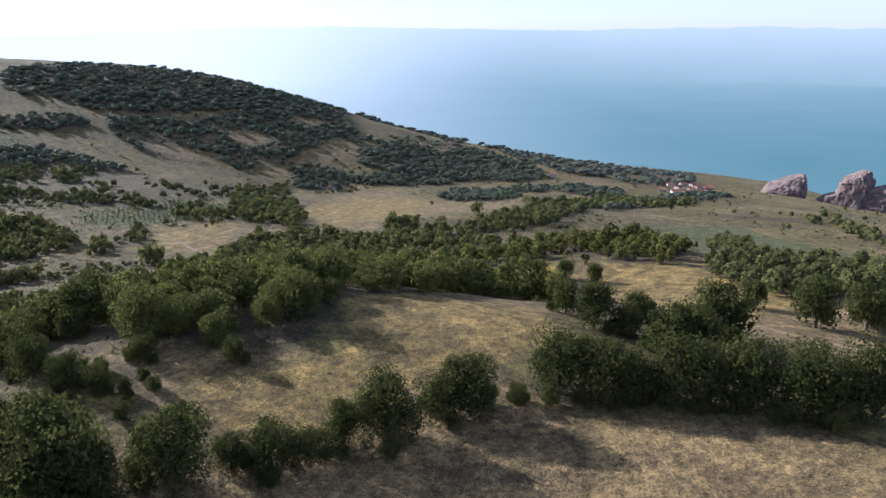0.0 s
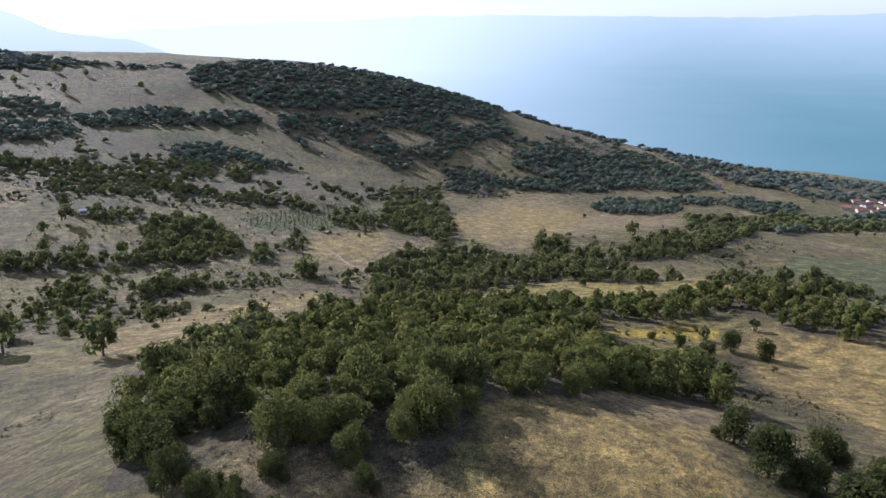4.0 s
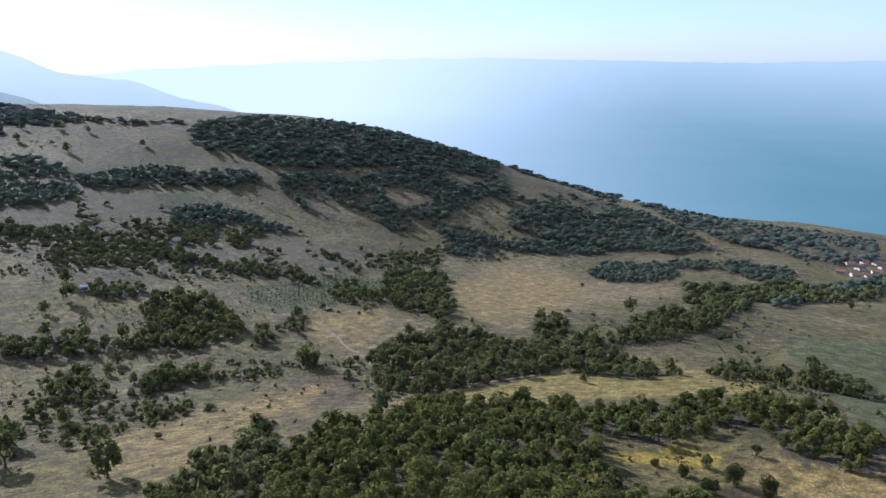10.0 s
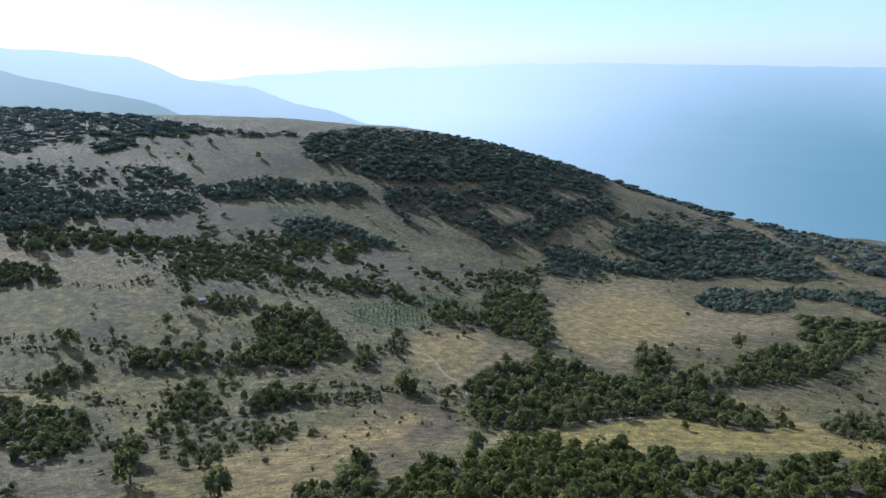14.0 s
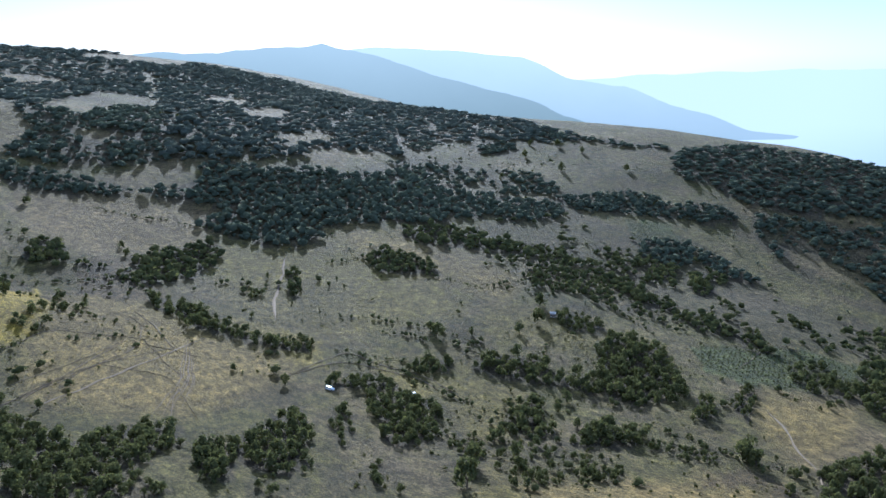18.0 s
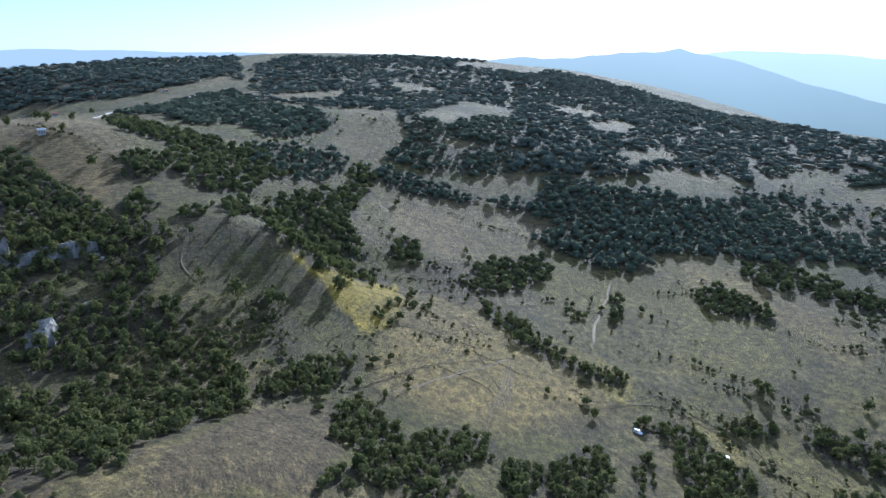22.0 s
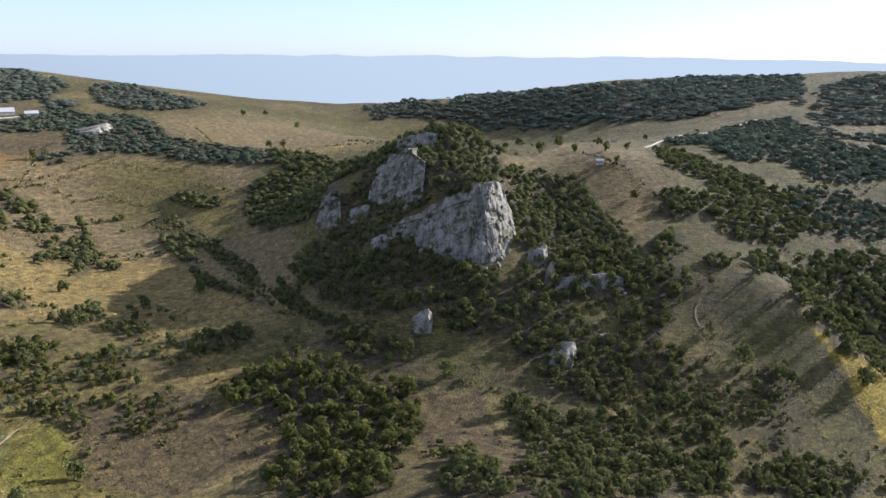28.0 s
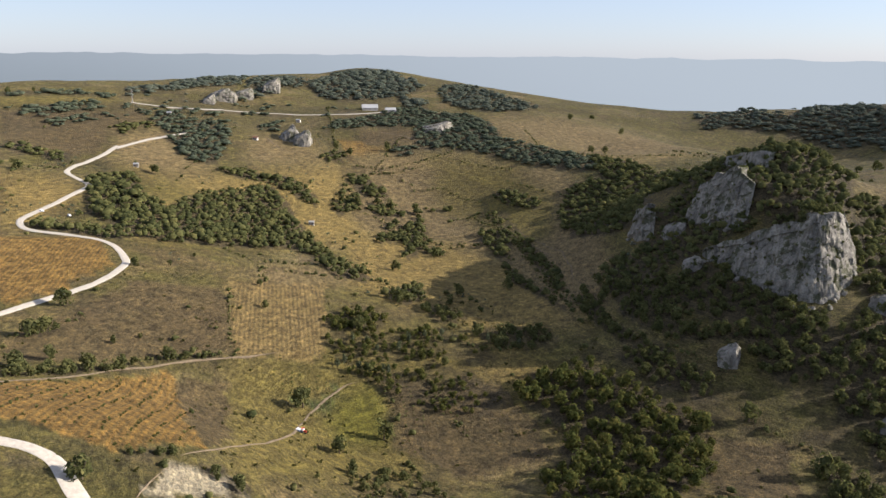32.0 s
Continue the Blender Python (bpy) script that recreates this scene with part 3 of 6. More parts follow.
wood("wood", 0.9, 4.5, -156,390,-150,412,-138,382,-137,369,-146,376)
wood("wood", 0.95, 5, -258,143,-270,167,-274,181,-241,165,-218,151,-212,138,-220,132,-232,129)
wood("wood", 0.9, 4.5, -291,206,-296,232,-280,243,-266,239,-271,228,-284,216,-285,205)
wood("wood", 0.85, 4.5, -271,221,-263,237,-242,246,-214,212,-216,197,-229,195,-251,208)
wood("wood", 0.5, 4, -259,187,-269,201,-254,201,-225,176,-228,169)
wood("wood", 0.85, 5, -254,119,-258,130,-245,134,-220,118,-224,109,-242,114)
wood("wood", 0.45, 4, -222,154,-213,164,-207,190,-182,169,-196,142)
wood("wood", 0.5, 4, -223,124,-210,132,-209,146,-198,138,-207,116)
wood("wood", 0.72, 4.6, -279,54,-309,62,-309,70,-292,74,-276,82,-281,103,-285,110,-274,122,-258,118,-251,104,-238,94,-223,97,-219,82,-223,66,-229,54,-265,59)
wood("wood", 0.8, 4.5, -288,262,-291,278,-284,291,-273,281,-280,264)
wood("wood", 0.3, 3.2, -397,194,-448,253,-413,319,-349,272,-359,219)
wood("wood", 0.3, 3, -424,411,-379,446,-313,466,-287,416,-339,401,-377,379)
wood("wood", 0.3, 3.2, -233,218,-190,250,-145,274,-141,245,-178,176)
wood("wood", 0.35, 4.5, -378,554,-305,629,-243,631,-177,552,-188,518,-250,563,-310,542)
wood("wood", 0.58, 8.5, -1429,71,-1598,158,-1563,269,-1611,362,-1705,507,-1600,558,-1522,619,-1024,426,-1034,369,-955,302,-857,237,-783,205,-830,213,-860,202,-875,170,-853,155,-911,132,-931,105,-919,51)
wood("wood", 0.85, 7.5, -919,51,-875,100,-855,125,-803,131,-771,114,-738,87,-719,51,-737,43)
wood("wood", 0.6, 6.5, -674,27,-707,61,-710,95,-711,132,-669,125,-631,96,-612,69,-622,50,-617,31)
wood("wood", 0.95, 6.5, -552,42,-591,72,-631,119,-684,128,-668,151,-630,138,-601,122,-561,108,-530,110,-511,115,-500,98,-435,71,-437,57,-446,43,-465,37,-513,31)
wood("wood", 0.9, 6.5, -684,128,-683,159,-680,193,-661,223,-642,240,-632,270,-631,236,-633,192,-638,161,-656,148)
wood("wood", 0.68, 7.5, -782,199,-837,232,-819,269,-918,346,-914,392,-694,306,-687,254,-694,232,-692,196,-699,174,-723,173)
wood("wood", 0.9, 5.5, -512,127,-539,135,-550,151,-539,161,-514,152)
wood("wood", 0.8, 5, -506,64,-445,73,-491,97,-504,119,-488,111,-442,83,-436,64)
wood("wood", 0.6, 3, -515,157,-501,175,-482,187,-473,191,-466,182,-486,167,-501,155)
wood("wood", 0.85, 5, -293,53,-310,67,-263,60,-265,51)
wood("wood", 0.8, 4.5, -230,37,-237,56,-225,54,-219,36)
wood("wood", 0.72, 4.8, -316,21,-337,35,-344,48,-354,75,-329,70,-313,50,-309,28)
wood("wood", 0.3, 2.2, -403,82,-474,142,-403,161,-384,136,-387,102)
wood("wood", 0.25, 2.6, -471,236,-453,255,-383,224,-397,204)
wood("wood", 0.95, 8, -1221,-736,-1354,-706,-1311,-601,-1483,-618,-1536,-572,-1406,-472,-1426,-430,-1336,-336,-1233,-268,-1111,-238,-1100,-288,-1142,-357,-1187,-414,-1174,-452,-1230,-543,-1212,-630,-1154,-671)
wood("wood", 0.8, 8, -1212,-263,-1192,-176,-1318,-104,-1496,-42,-1569,45,-1164,43,-1197,-11,-1140,-31,-1073,-78,-1034,-110,-1059,-160,-1052,-191,-1111,-238)
wood("wood", 0.85, 7.5, -1020,-17,-1056,29,-962,61,-858,53,-772,71,-742,42,-756,12,-729,-17,-762,-41,-810,-63,-973,-41)
wood("wood", 0.8, 6, -788,-89,-864,-69,-794,-55,-755,-79)
wood("wood", 0.92, 6.5, -718,-89,-716,-57,-683,-24,-679,1,-657,25,-711,56,-705,83,-649,81,-618,71,-607,51,-571,35,-530,10,-532,-6,-548,-11,-546,-27,-531,-37,-529,-57,-560,-62,-584,-49,-579,-36,-597,-20,-614,-36,-616,-59,-643,-77)
wood("wood", 0.8, 5.5, -493,-54,-517,-39,-497,-28,-470,-38,-465,-48)
wood("wood", 0.8, 5.5, -499,5,-535,21,-538,36,-506,30,-472,13)
wood("wood", 0.6, 5, -486,-16,-503,-3,-485,2,-476,-11)
wood("wood", 0.95, 6, -511,37,-569,59,-594,75,-511,73,-507,55)
wood("wood", 1, 6, -542,-174,-579,-159,-575,-134,-548,-112,-522,-97,-508,-77,-472,-65,-447,-56,-425,-65,-418,-92,-421,-108,-430,-122,-434,-134,-452,-143)
wood("wood", 0.9, 5.5, -464,-67,-465,-48,-466,-30,-452,-35,-441,-54)
wood("wood", 0.97, 6, -542,-235,-680,-258,-687,-239,-539,-180,-542,-174,-495,-163,-435,-149,-434,-144,-417,-149,-417,-161,-447,-187,-453,-213,-504,-254,-504,-234)
wood("wood", 0.8, 6, -522,-270,-535,-245,-727,-323,-502,-216,-498,-236)
wood("wood", 0.97, 5.5, -377,-260,-409,-288,-428,-286,-430,-267,-388,-213,-367,-201,-360,-181,-373,-164,-385,-154,-399,-141,-394,-128,-390,-119,-371,-119,-358,-120,-360,-149,-364,-167,-351,-180,-352,-200,-354,-218,-363,-241)
wood("wood", 0.97, 6.5, -525,-441,-585,-484,-613,-476,-620,-421,-506,-323,-459,-302,-464,-334,-474,-366,-499,-412)
wood("wood", 0.9, 6.5, -701,-554,-692,-487,-657,-417,-687,-406,-512,-264,-498,-267,-511,-308,-620,-421,-622,-467)
wood("wood", 0.93, 5.5, -383,-160,-393,-131,-401,-101,-396,-78,-395,-64,-392,-50,-400,-35,-398,-19,-384,-11,-368,-14,-357,-27,-350,-40,-335,-49,-335,-66,-338,-80,-354,-85,-347,-99,-360,-107,-358,-120,-352,-139,-360,-149)
wood("wood", 0.9, 5, -379,-281,-351,-241,-344,-215,-339,-192,-335,-174,-336,-157,-326,-148,-316,-150,-320,-162,-314,-177,-318,-194,-322,-213,-331,-203,-334,-221,-343,-249,-363,-278)
wood("coppice", 1, 6.5, -265,-231,-278,-234,-290,-225,-309,-219,-308,-195,-310,-175,-305,-154,-304,-143,-295,-131,-271,-119,-252,-121,-223,-105,-206,-105,-205,-120,-204,-136,-208,-156,-219,-171,-237,-173,-244,-181,-261,-187,-255,-200,-256,-220)
wood("wood", 1, 5.8, -254,-99,-256,-84,-244,-69,-217,-56,-209,-77)
wood("wood", 0.9, 5.5, -290,-70,-309,-70,-319,-62,-336,-43,-324,-35,-298,-40,-285,-47,-276,-60)
wood("wood", 0.9, 5.5, -264,-46,-286,-42,-276,-30,-260,-22,-243,-23,-226,-40)
wood("wood", 0.95, 5.5, -314,1,-330,2,-339,14,-319,18,-297,17,-283,-3,-300,-5)
wood("wood", 0.9, 5.2, -266,-16,-290,-8,-277,-2,-257,-11)
wood("wood", 0.6, 4.2, -331,-36,-361,-19,-369,-3,-356,15,-331,7,-329,-14,-314,-27)
wood("wood", 0.6, 4.8, -322,22,-340,41,-348,61,-333,62,-315,37,-308,23)
wood("wood", 0.6, 4, -398,-19,-398,-1,-386,-5,-385,-17)
wood("wood", 0.7, 4, -404,-77,-424,-65,-417,-56,-405,-70)
wood("wood", 0.7, 4.6, -396,-51,-422,-30,-444,-27,-453,-32,-425,-34,-396,-41)
wood("wood", 0.45, 3.4, -384,-11,-415,39,-357,41,-342,0)
wood("wood", 0.6, 7, -140,-1027,-179,-1036,-229,-1021,-265,-999,-257,-971,-198,-999,-135,-992)
wood("wood", 0.8, 7, -147,-928,-200,-951,-239,-954,-229,-916,-154,-903)
wood("wood", 0.65, 7, -284,-1030,-332,-1104,-379,-1120,-441,-1191,-548,-1309,-534,-1199,-482,-1103,-400,-1082,-314,-1019,-281,-981,-268,-975)
wood("wood", 0.8, 7, -523,-1174,-615,-1209,-633,-1155,-581,-1079,-541,-1102,-491,-1081)
wood("wood", 0.6, 6, -450,-1030,-530,-1101,-509,-1037,-454,-998)
wood("wood", 0.3, 6, -300,-998,-383,-1056,-346,-957,-295,-937)
wood("wood", 0.95, 9, -616,-1125,-761,-1252,-909,-1400,-885,-1230,-833,-1064,-760,-1002,-659,-975,-598,-979,-579,-1019)
wood("wood", 0.7, 7, -732,-1013,-747,-952,-699,-874,-676,-910)
wood("wood", 0.7, 8, -863,-1051,-942,-1060,-921,-925,-906,-826,-805,-804,-760,-836,-757,-912)
wood("wood", 0.95, 7, -284,-904,-330,-934,-322,-893,-369,-879,-343,-801,-289,-721,-269,-732,-270,-803,-278,-845,-268,-854)
wood("wood", 0.5, 5, -225,-856,-267,-871,-266,-849,-224,-812)
wood("wood", 1, 6.5, -155,-671,-195,-694,-185,-628,-194,-582,-225,-614,-266,-636,-320,-650,-316,-606,-301,-565,-294,-510,-290,-467,-292,-419,-279,-408,-263,-421,-266,-479,-252,-491,-214,-489,-163,-491,-147,-503,-136,-532,-130,-570)
wood("wood", 0.9, 5, -83,-541,-107,-539,-133,-521,-147,-503,-126,-495,-103,-518,-84,-530)
wood("wood", 0.85, 6, -285,-697,-314,-706,-321,-679,-352,-675,-355,-619,-346,-593,-336,-620,-323,-657,-294,-675)
wood("wood", 0.8, 6, -104,-794,-129,-775,-153,-748,-146,-714,-124,-745,-100,-770)
wood("wood", 0.7, 6, -161,-883,-205,-894,-205,-872,-165,-850)
wood("wood", 0.95, 6.5, -468,-820,-525,-858,-593,-874,-660,-910,-690,-891,-703,-845,-736,-821,-719,-750,-671,-675,-689,-619,-684,-538,-645,-489,-630,-526,-620,-581,-613,-634,-587,-681,-556,-700,-510,-699,-520,-724,-564,-723,-605,-792,-570,-810,-503,-822)
wood("wood", 0.9, 6, -420,-670,-445,-675,-446,-629,-440,-610,-416,-618,-411,-645)
wood("wood", 0.9, 6, -362,-599,-395,-618,-395,-596,-357,-579)
wood("wood", 0.9, 5.5, -397,-589,-430,-596,-436,-573,-405,-560)
wood("wood", 0.8, 6, -411,-869,-449,-879,-416,-830,-399,-844)
wood("wood", 0.8, 6, -423,-733,-456,-744,-456,-716,-426,-707)
wood("wood", 0.85, 5, -432,-557,-435,-541,-401,-497,-377,-474,-352,-462,-395,-517)
wood("wood", 0.8, 5, -385,-476,-405,-473,-390,-454)
wood("wood", 0.85, 5.5, -468,-491,-479,-462,-450,-425,-425,-413,-430,-433,-452,-473)
wood("wood", 0.9, 4.6, -425,-413,-406,-379,-386,-347,-366,-310,-351,-275,-351,-285,-369,-329,-387,-366)
wood("wood", 0.8, 5.5, -548,-562,-567,-555,-552,-495,-538,-473,-531,-516)
wood("wood", 0.75, 4.6, -33,-308,-54,-310,-78,-314,-108,-328,-133,-333,-130,-326,-100,-323,-75,-305,-51,-296,-31,-289)
wood("wood", 0.9, 5, -54,-362,-63,-369,-64,-350,-54,-347)
wood("wood", 0.9, 5, -286,-387,-317,-394,-303,-361,-279,-357,-275,-371)
wood("wood", 0.7, 5, -283,-349,-299,-342,-296,-310,-279,-316)
wood("wood", 0.6, 5, -291,-299,-315,-271,-318,-245,-296,-253,-282,-277)
wood("coppice", 0.7, 4.6, -211,-354,-250,-356,-253,-340,-231,-327,-212,-335)
wood("coppice", 0.48, 3.8, -197,-336,-276,-313,-278,-253,-249,-279,-196,-309)
wood("coppice", 0.5, 3.8, -192,-302,-247,-276,-256,-230,-234,-224,-212,-254)
wood("wood", 0.8, 4.6, -74,-192,-83,-193,-77,-185,-72,-187)
wood("wood", 0.8, 4.6, -80,-185,-91,-192,-86,-177,-78,-175)
wood("wood", 0.7, 3, -52,-197,-67,-203,-68,-197,-58,-193)
wood("wood", 0.7, 4.5, -20,-195,-28,-194,-29,-189,-19,-190)
wood("wood", 0.3, 3, -93,-198,-198,-216,-170,-180,-97,-178)
wood("wood", 0.85, 5, 178,589,260,688,368,793,403,794,326,700,233,615,177,552)
wood("wood", 0.8, 5, 121,248,204,400,215,391,128,235)
wood("wood", 0.92, 5, 99,204,129,245,141,226,170,244,183,235,131,163,121,164,104,162,100,175,95,189)
wood("wood", 0.8, 5, 353,569,356,549,324,504)
wood("wood", 0.6, 5, 415,643,365,511,336,439,294,382,325,464)
clearing(-884,156,-861,215,-768,206,-734,186,-717,163,-709,123)
clearing(-1651,556,-1705,676,-1672,787,-1505,683,-1505,563,-1488,491)
clearing(-1218,279,-1204,355,-1137,365,-1082,276)
clearing(-1147,536,-1118,624,-990,583,-977,504)
clearing(-901,492,-994,601,-917,593,-847,496)
clearing(-768,241,-767,280,-747,300,-743,247)
clearing(-748,454,-780,540,-741,548,-718,466)
clearing(-875,158,-860,202,-782,199,-738,183,-693,156,-697,130,-718,113,-794,130)
clearing(-666,447,-687,485,-661,498,-634,478,-643,447)
clearing(-1139,-31,-1247,40,-1134,20,-1086,-21)
clearing(-1024,74,-1076,191,-984,157,-954,78)
clearing(-668,234,-692,280,-694,318,-663,315,-643,292,-637,249)
clearing(-709,468,-685,507,-646,488,-639,452,-673,453)
wood("wood", 0.35, 5, -126,-935,-254,-961,-439,-1003,-638,-880,-577,-807,-462,-809,-384,-845,-310,-918,-196,-860,-107,-816)
wood("wood", 0.3, 4.5, -433,-705,-545,-647,-561,-576,-483,-500,-396,-482,-383,-519,-365,-550,-389,-632)
field("straw", -357,-801,-401,-832,-425,-801,-451,-735,-426,-707,-373,-703,-337,-728)
field("straw", -456,-716,-513,-728,-564,-723,-495,-689,-451,-684,-432,-690)
field("fallow", -526,-801,-580,-797,-603,-782,-571,-732,-523,-729,-500,-760)
field("straw", -223,-827,-282,-857,-281,-782,-281,-731,-274,-685,-230,-689,-211,-712,-187,-719)
field("straw", -725,-769,-827,-763,-929,-676,-857,-501,-744,-492,-703,-592,-678,-671)
field("olive", -135,-992,-211,-1002,-257,-971,-240,-932,-185,-939,-125,-929)
field("fallow", -175,-894,-278,-926,-284,-904,-220,-837,-199,-849)
field("olive", -203,-686,-230,-689,-234,-624,-214,-584,-194,-582,-190,-629)
field("olive", -151,-310,-176,-312,-182,-286,-165,-280,-152,-299)
field("gold", -78,525,-37,641,14,633,37,588,11,475,-25,427,-42,421,-68,482)
field("mustard", -432,87,-473,108,-424,115,-398,110,-385,96,-386,83,-401,82)
field("yellow", -368,135,-358,146,-342,143,-349,131)
field("yellow", -393,207,-344,242,-318,224,-339,207)
field("yellow", -274,238,-270,263,-250,258,-255,238)
field("olive", -453,125,-424,166,-364,181,-326,200,-325,178,-365,149,-406,124)
field("fallow", -344,108,-335,120,-316,116,-317,102,-329,95)
field("olive", -323,252,-285,292,-233,303,-198,261,-202,226,-244,256,-291,253)
field("olive", -402,-39,-410,-15,-378,13,-345,5,-343,-16,-374,-40)
field("straw", -409,-57,-425,-44,-406,-43,-395,-54)
field("gold", -282,-288,-293,-231,-272,-229,-256,-249,-260,-275)
field("fallow", -303,-136,-318,-110,-275,-75,-244,-69,-258,-96,-265,-116)
field("straw", -532,-197,-740,-186,-684,-89,-568,-55,-502,-52,-488,-64,-515,-82,-564,-107,-599,-151,-548,-179)
track("gravel_road", 6, -204,-771,-224,-787,-247,-804,-276,-821,-303,-836)
track("gravel_road", 5, -388,-934,-443,-920,-512,-898,-581,-887,-659,-891)
track("gravel_road", 4, -719,-100,-848,-85,-909,-55,-986,-28,-1038,-11)
track("dirt_track", 2.6, -369,180,-355,154,-341,125,-323,94,-311,73)
track("dirt_track", 2.4, -443,-13,-429,-13,-419,-8,-414,-4)
wood("wood", 0.95, 5.5, -409,-235,-416,-211,-405,-180,-400,-142,-401,-123,-390,-119,-380,-152,-370,-178,-376,-206)
wood("wood", 0.66, 8.5, -1627,415,-1722,580,-1686,682,-1665,857,-1484,954,-1216,922,-1154,1000,-894,930,-739,899,-621,886,-592,846,-684,834,-795,829,-918,798,-1025,779,-1182,762,-1395,758,-1523,691,-1585,592)
wood("wood", 0.66, 8.5, -1563,269,-1705,507,-1522,619,-1457,764,-1370,976,-1020,904,-893,796,-1135,814,-1314,692,-1363,558,-1462,438,-1428,248)
wood("wood", 0.5, 6, -634,478,-639,559,-601,632,-554,682,-506,685,-482,655,-530,560,-575,505)
wood("wood", 0.4, 4.5, -462,419,-380,477,-317,519,-245,516,-193,496,-222,472,-275,447,-345,436,-404,398)
wood("wood", 1, 5.5, -458,-290,-500,-284,-518,-278,-503,-228,-442,-198,-428,-218,-412,-236,-419,-270)
wood("wood", 0.97, 5.5, -548,-112,-508,-77,-475,-58,-434,-49,-416,-62,-401,-86,-397,-107,-398,-122,-419,-118,-423,-90,-439,-76)
wood("wood", 0.75, 5, -461,-58,-472,-32,-457,-19,-424,-24,-404,-27,-392,-50,-409,-57,-429,-48)
field("stubble", -590,-133,-596,-101,-554,-66,-533,-57,-495,-66,-515,-86,-556,-110)
wood("coppice", 1, 5, -19,152,-8,168,6,165,13,154,23,146,33,144,42,159,44,171,35,177,24,181,19,189,7,189,-11,183)
field("olive", -523,245,-499,303,-459,354,-382,372,-325,351,-336,262,-355,233,-411,216)
field("straw", -641,168,-642,238,-579,299,-523,245,-525,173,-562,135)
field("gold", -507,365,-466,412,-401,429,-345,436,-325,386,-398,387,-459,354)
field("gold", -161,215,-146,244,-120,282,-98,311,-97,276,-106,234,-103,198,-120,170)
field("olive", -327,371,-290,397,-215,437,-210,410,-238,373,-297,335)
clearing(-116,756,-94,808,-74,860,-49,864,-47,805,-77,764,-105,746)
clearing(-188,811,-154,823,-133,799,-159,766,-181,780)
clearing(-249,724,-204,740,-164,730,-195,709,-238,709)
clearing(-254,825,-220,856,-198,852,-225,822,-252,808)
clearing(-130,913,-95,932,-71,919,-103,879,-132,881)
field("gold", -456,128,-438,175,-389,177,-346,195,-314,210,-299,172,-286,136,-295,110,-316,87,-339,77,-377,98)
track("dirt_track", 1, -366,68,-391,104,-389,125,-374,153)
track("dirt_track", 1, -320,63,-339,98,-366,139,-393,154,-410,154)
track("dirt_track", 1.1, -359,165,-325,146,-294,130,-264,112)
track("dirt_track", 0.9, -354,115,-331,137,-300,138,-270,130)
track("dirt_track", 1.8, -309,197,-315,218,-320,243,-301,252,-268,263,-249,264,-231,261)
wood("wood", 0.62, 5, -319,-84,-323,-63,-333,-42,-341,-18,-334,0,-317,18,-297,15,-261,-6,-244,-20,-222,-22,-218,-40,-216,-55)
wood("wood", 0.5, 4.5, -380,-11,-389,30,-368,37,-341,18,-343,-11,-340,-38)
wood("wood", 0.9, 4.5, -342,38,-349,61,-320,60,-323,38)
wood("wood", 0.7, 8.5, -1454,-439,-1425,-271,-1597,-133,-1598,25,-1548,45,-1458,-40,-1300,-102,-1183,-175,-1205,-261,-1326,-333)
wood("wood", 0.5, 7, -1425,-655,-1536,-572,-1454,-439,-1326,-333,-1382,-416,-1382,-463,-1462,-543,-1425,-593)
field("gold", -353,-546,-374,-533,-421,-498,-422,-414,-363,-298,-337,-248,-305,-266,-297,-328,-283,-385,-259,-404)
field("olive", -537,-672,-603,-613,-584,-498,-476,-400,-464,-455,-486,-574)
field("gold", -144,413,-106,435,-91,403,-94,360,-109,347,-136,370)
wood("wood", 0.7, 4.5, -365,-523,-401,-529,-397,-470,-384,-462,-382,-506,-356,-504)
wood("wood", 0.6, 4.5, -505,-541,-520,-510,-455,-401,-383,-304,-373,-301,-446,-406,-491,-489)
field("gold", -12,117,3,122,11,122,25,120,29,109,31,99,20,90,14,87,7,79,0,78,-8,74,-14,70,-23,72,-30,76,-28,86,-16,89,-8,94)
field("olive", -50,82,-40,87,-30,76,-23,72,-22,68,-32,66,-44,71)
field("gold", 54,205,84,221,110,196,124,174,111,153,87,140,67,138,55,160)
field("mustard", -450,42,-451,66,-437,78,-477,124,-430,122,-389,100,-379,82,-395,76,-421,66,-435,50)
wood("wood", 0.3, 1.5, -50,82,-40,87,-23,72,-22,68,-32,66,-44,71)
wood("wood", 0.95, 5.5, -80,118,-91,148,-81,153,-72,158,-54,134,-45,99,-54,99,-54,88,-57,84,-59,85)
track("gravel_road", 6.5, -36,-171,-34,-184,-33,-193,-28,-200,-22,-205,-14,-209)
track("gravel_road", 6, -32,-374,-43,-381,-66,-397,-96,-417,-116,-438,-123,-455,-121,-488,-101,-510,-81,-527,-78,-543,-86,-561,-122,-608,-144,-637,-147,-656,-139,-684,-148,-703,-176,-737,-210,-782)
track("gravel_road", 6, -277,-964,-306,-949,-347,-939,-392,-935)
track("dirt_track", 4.5, -24,-270,-29,-276,-63,-301,-105,-321,-143,-327,-170,-326)
track("dirt_track", 3, -70,-198,-92,-215,-124,-240,-150,-264,-182,-286,-198,-288)
track("dirt_track", 3, -49,-172,-56,-181,-64,-191)
track("dirt_track", 4, -534,-813,-561,-770,-577,-716)
track("dirt_track", 4, -480,303,-444,274,-408,249,-375,229)
track("dirt_track", 1.3, -317,61,-332,83,-353,112,-380,144)
track("dirt_track", 1.2, -370,171,-328,149,-284,114)
track("dirt_track", 1.1, -362,169,-322,148,-286,121)
track("dirt_track", 1.2, -359,167,-322,149,-290,128)
track("dirt_track", 1.1, -355,166,-316,148,-288,131)
track("dirt_track", 1.1, -348,164,-316,149,-297,138)
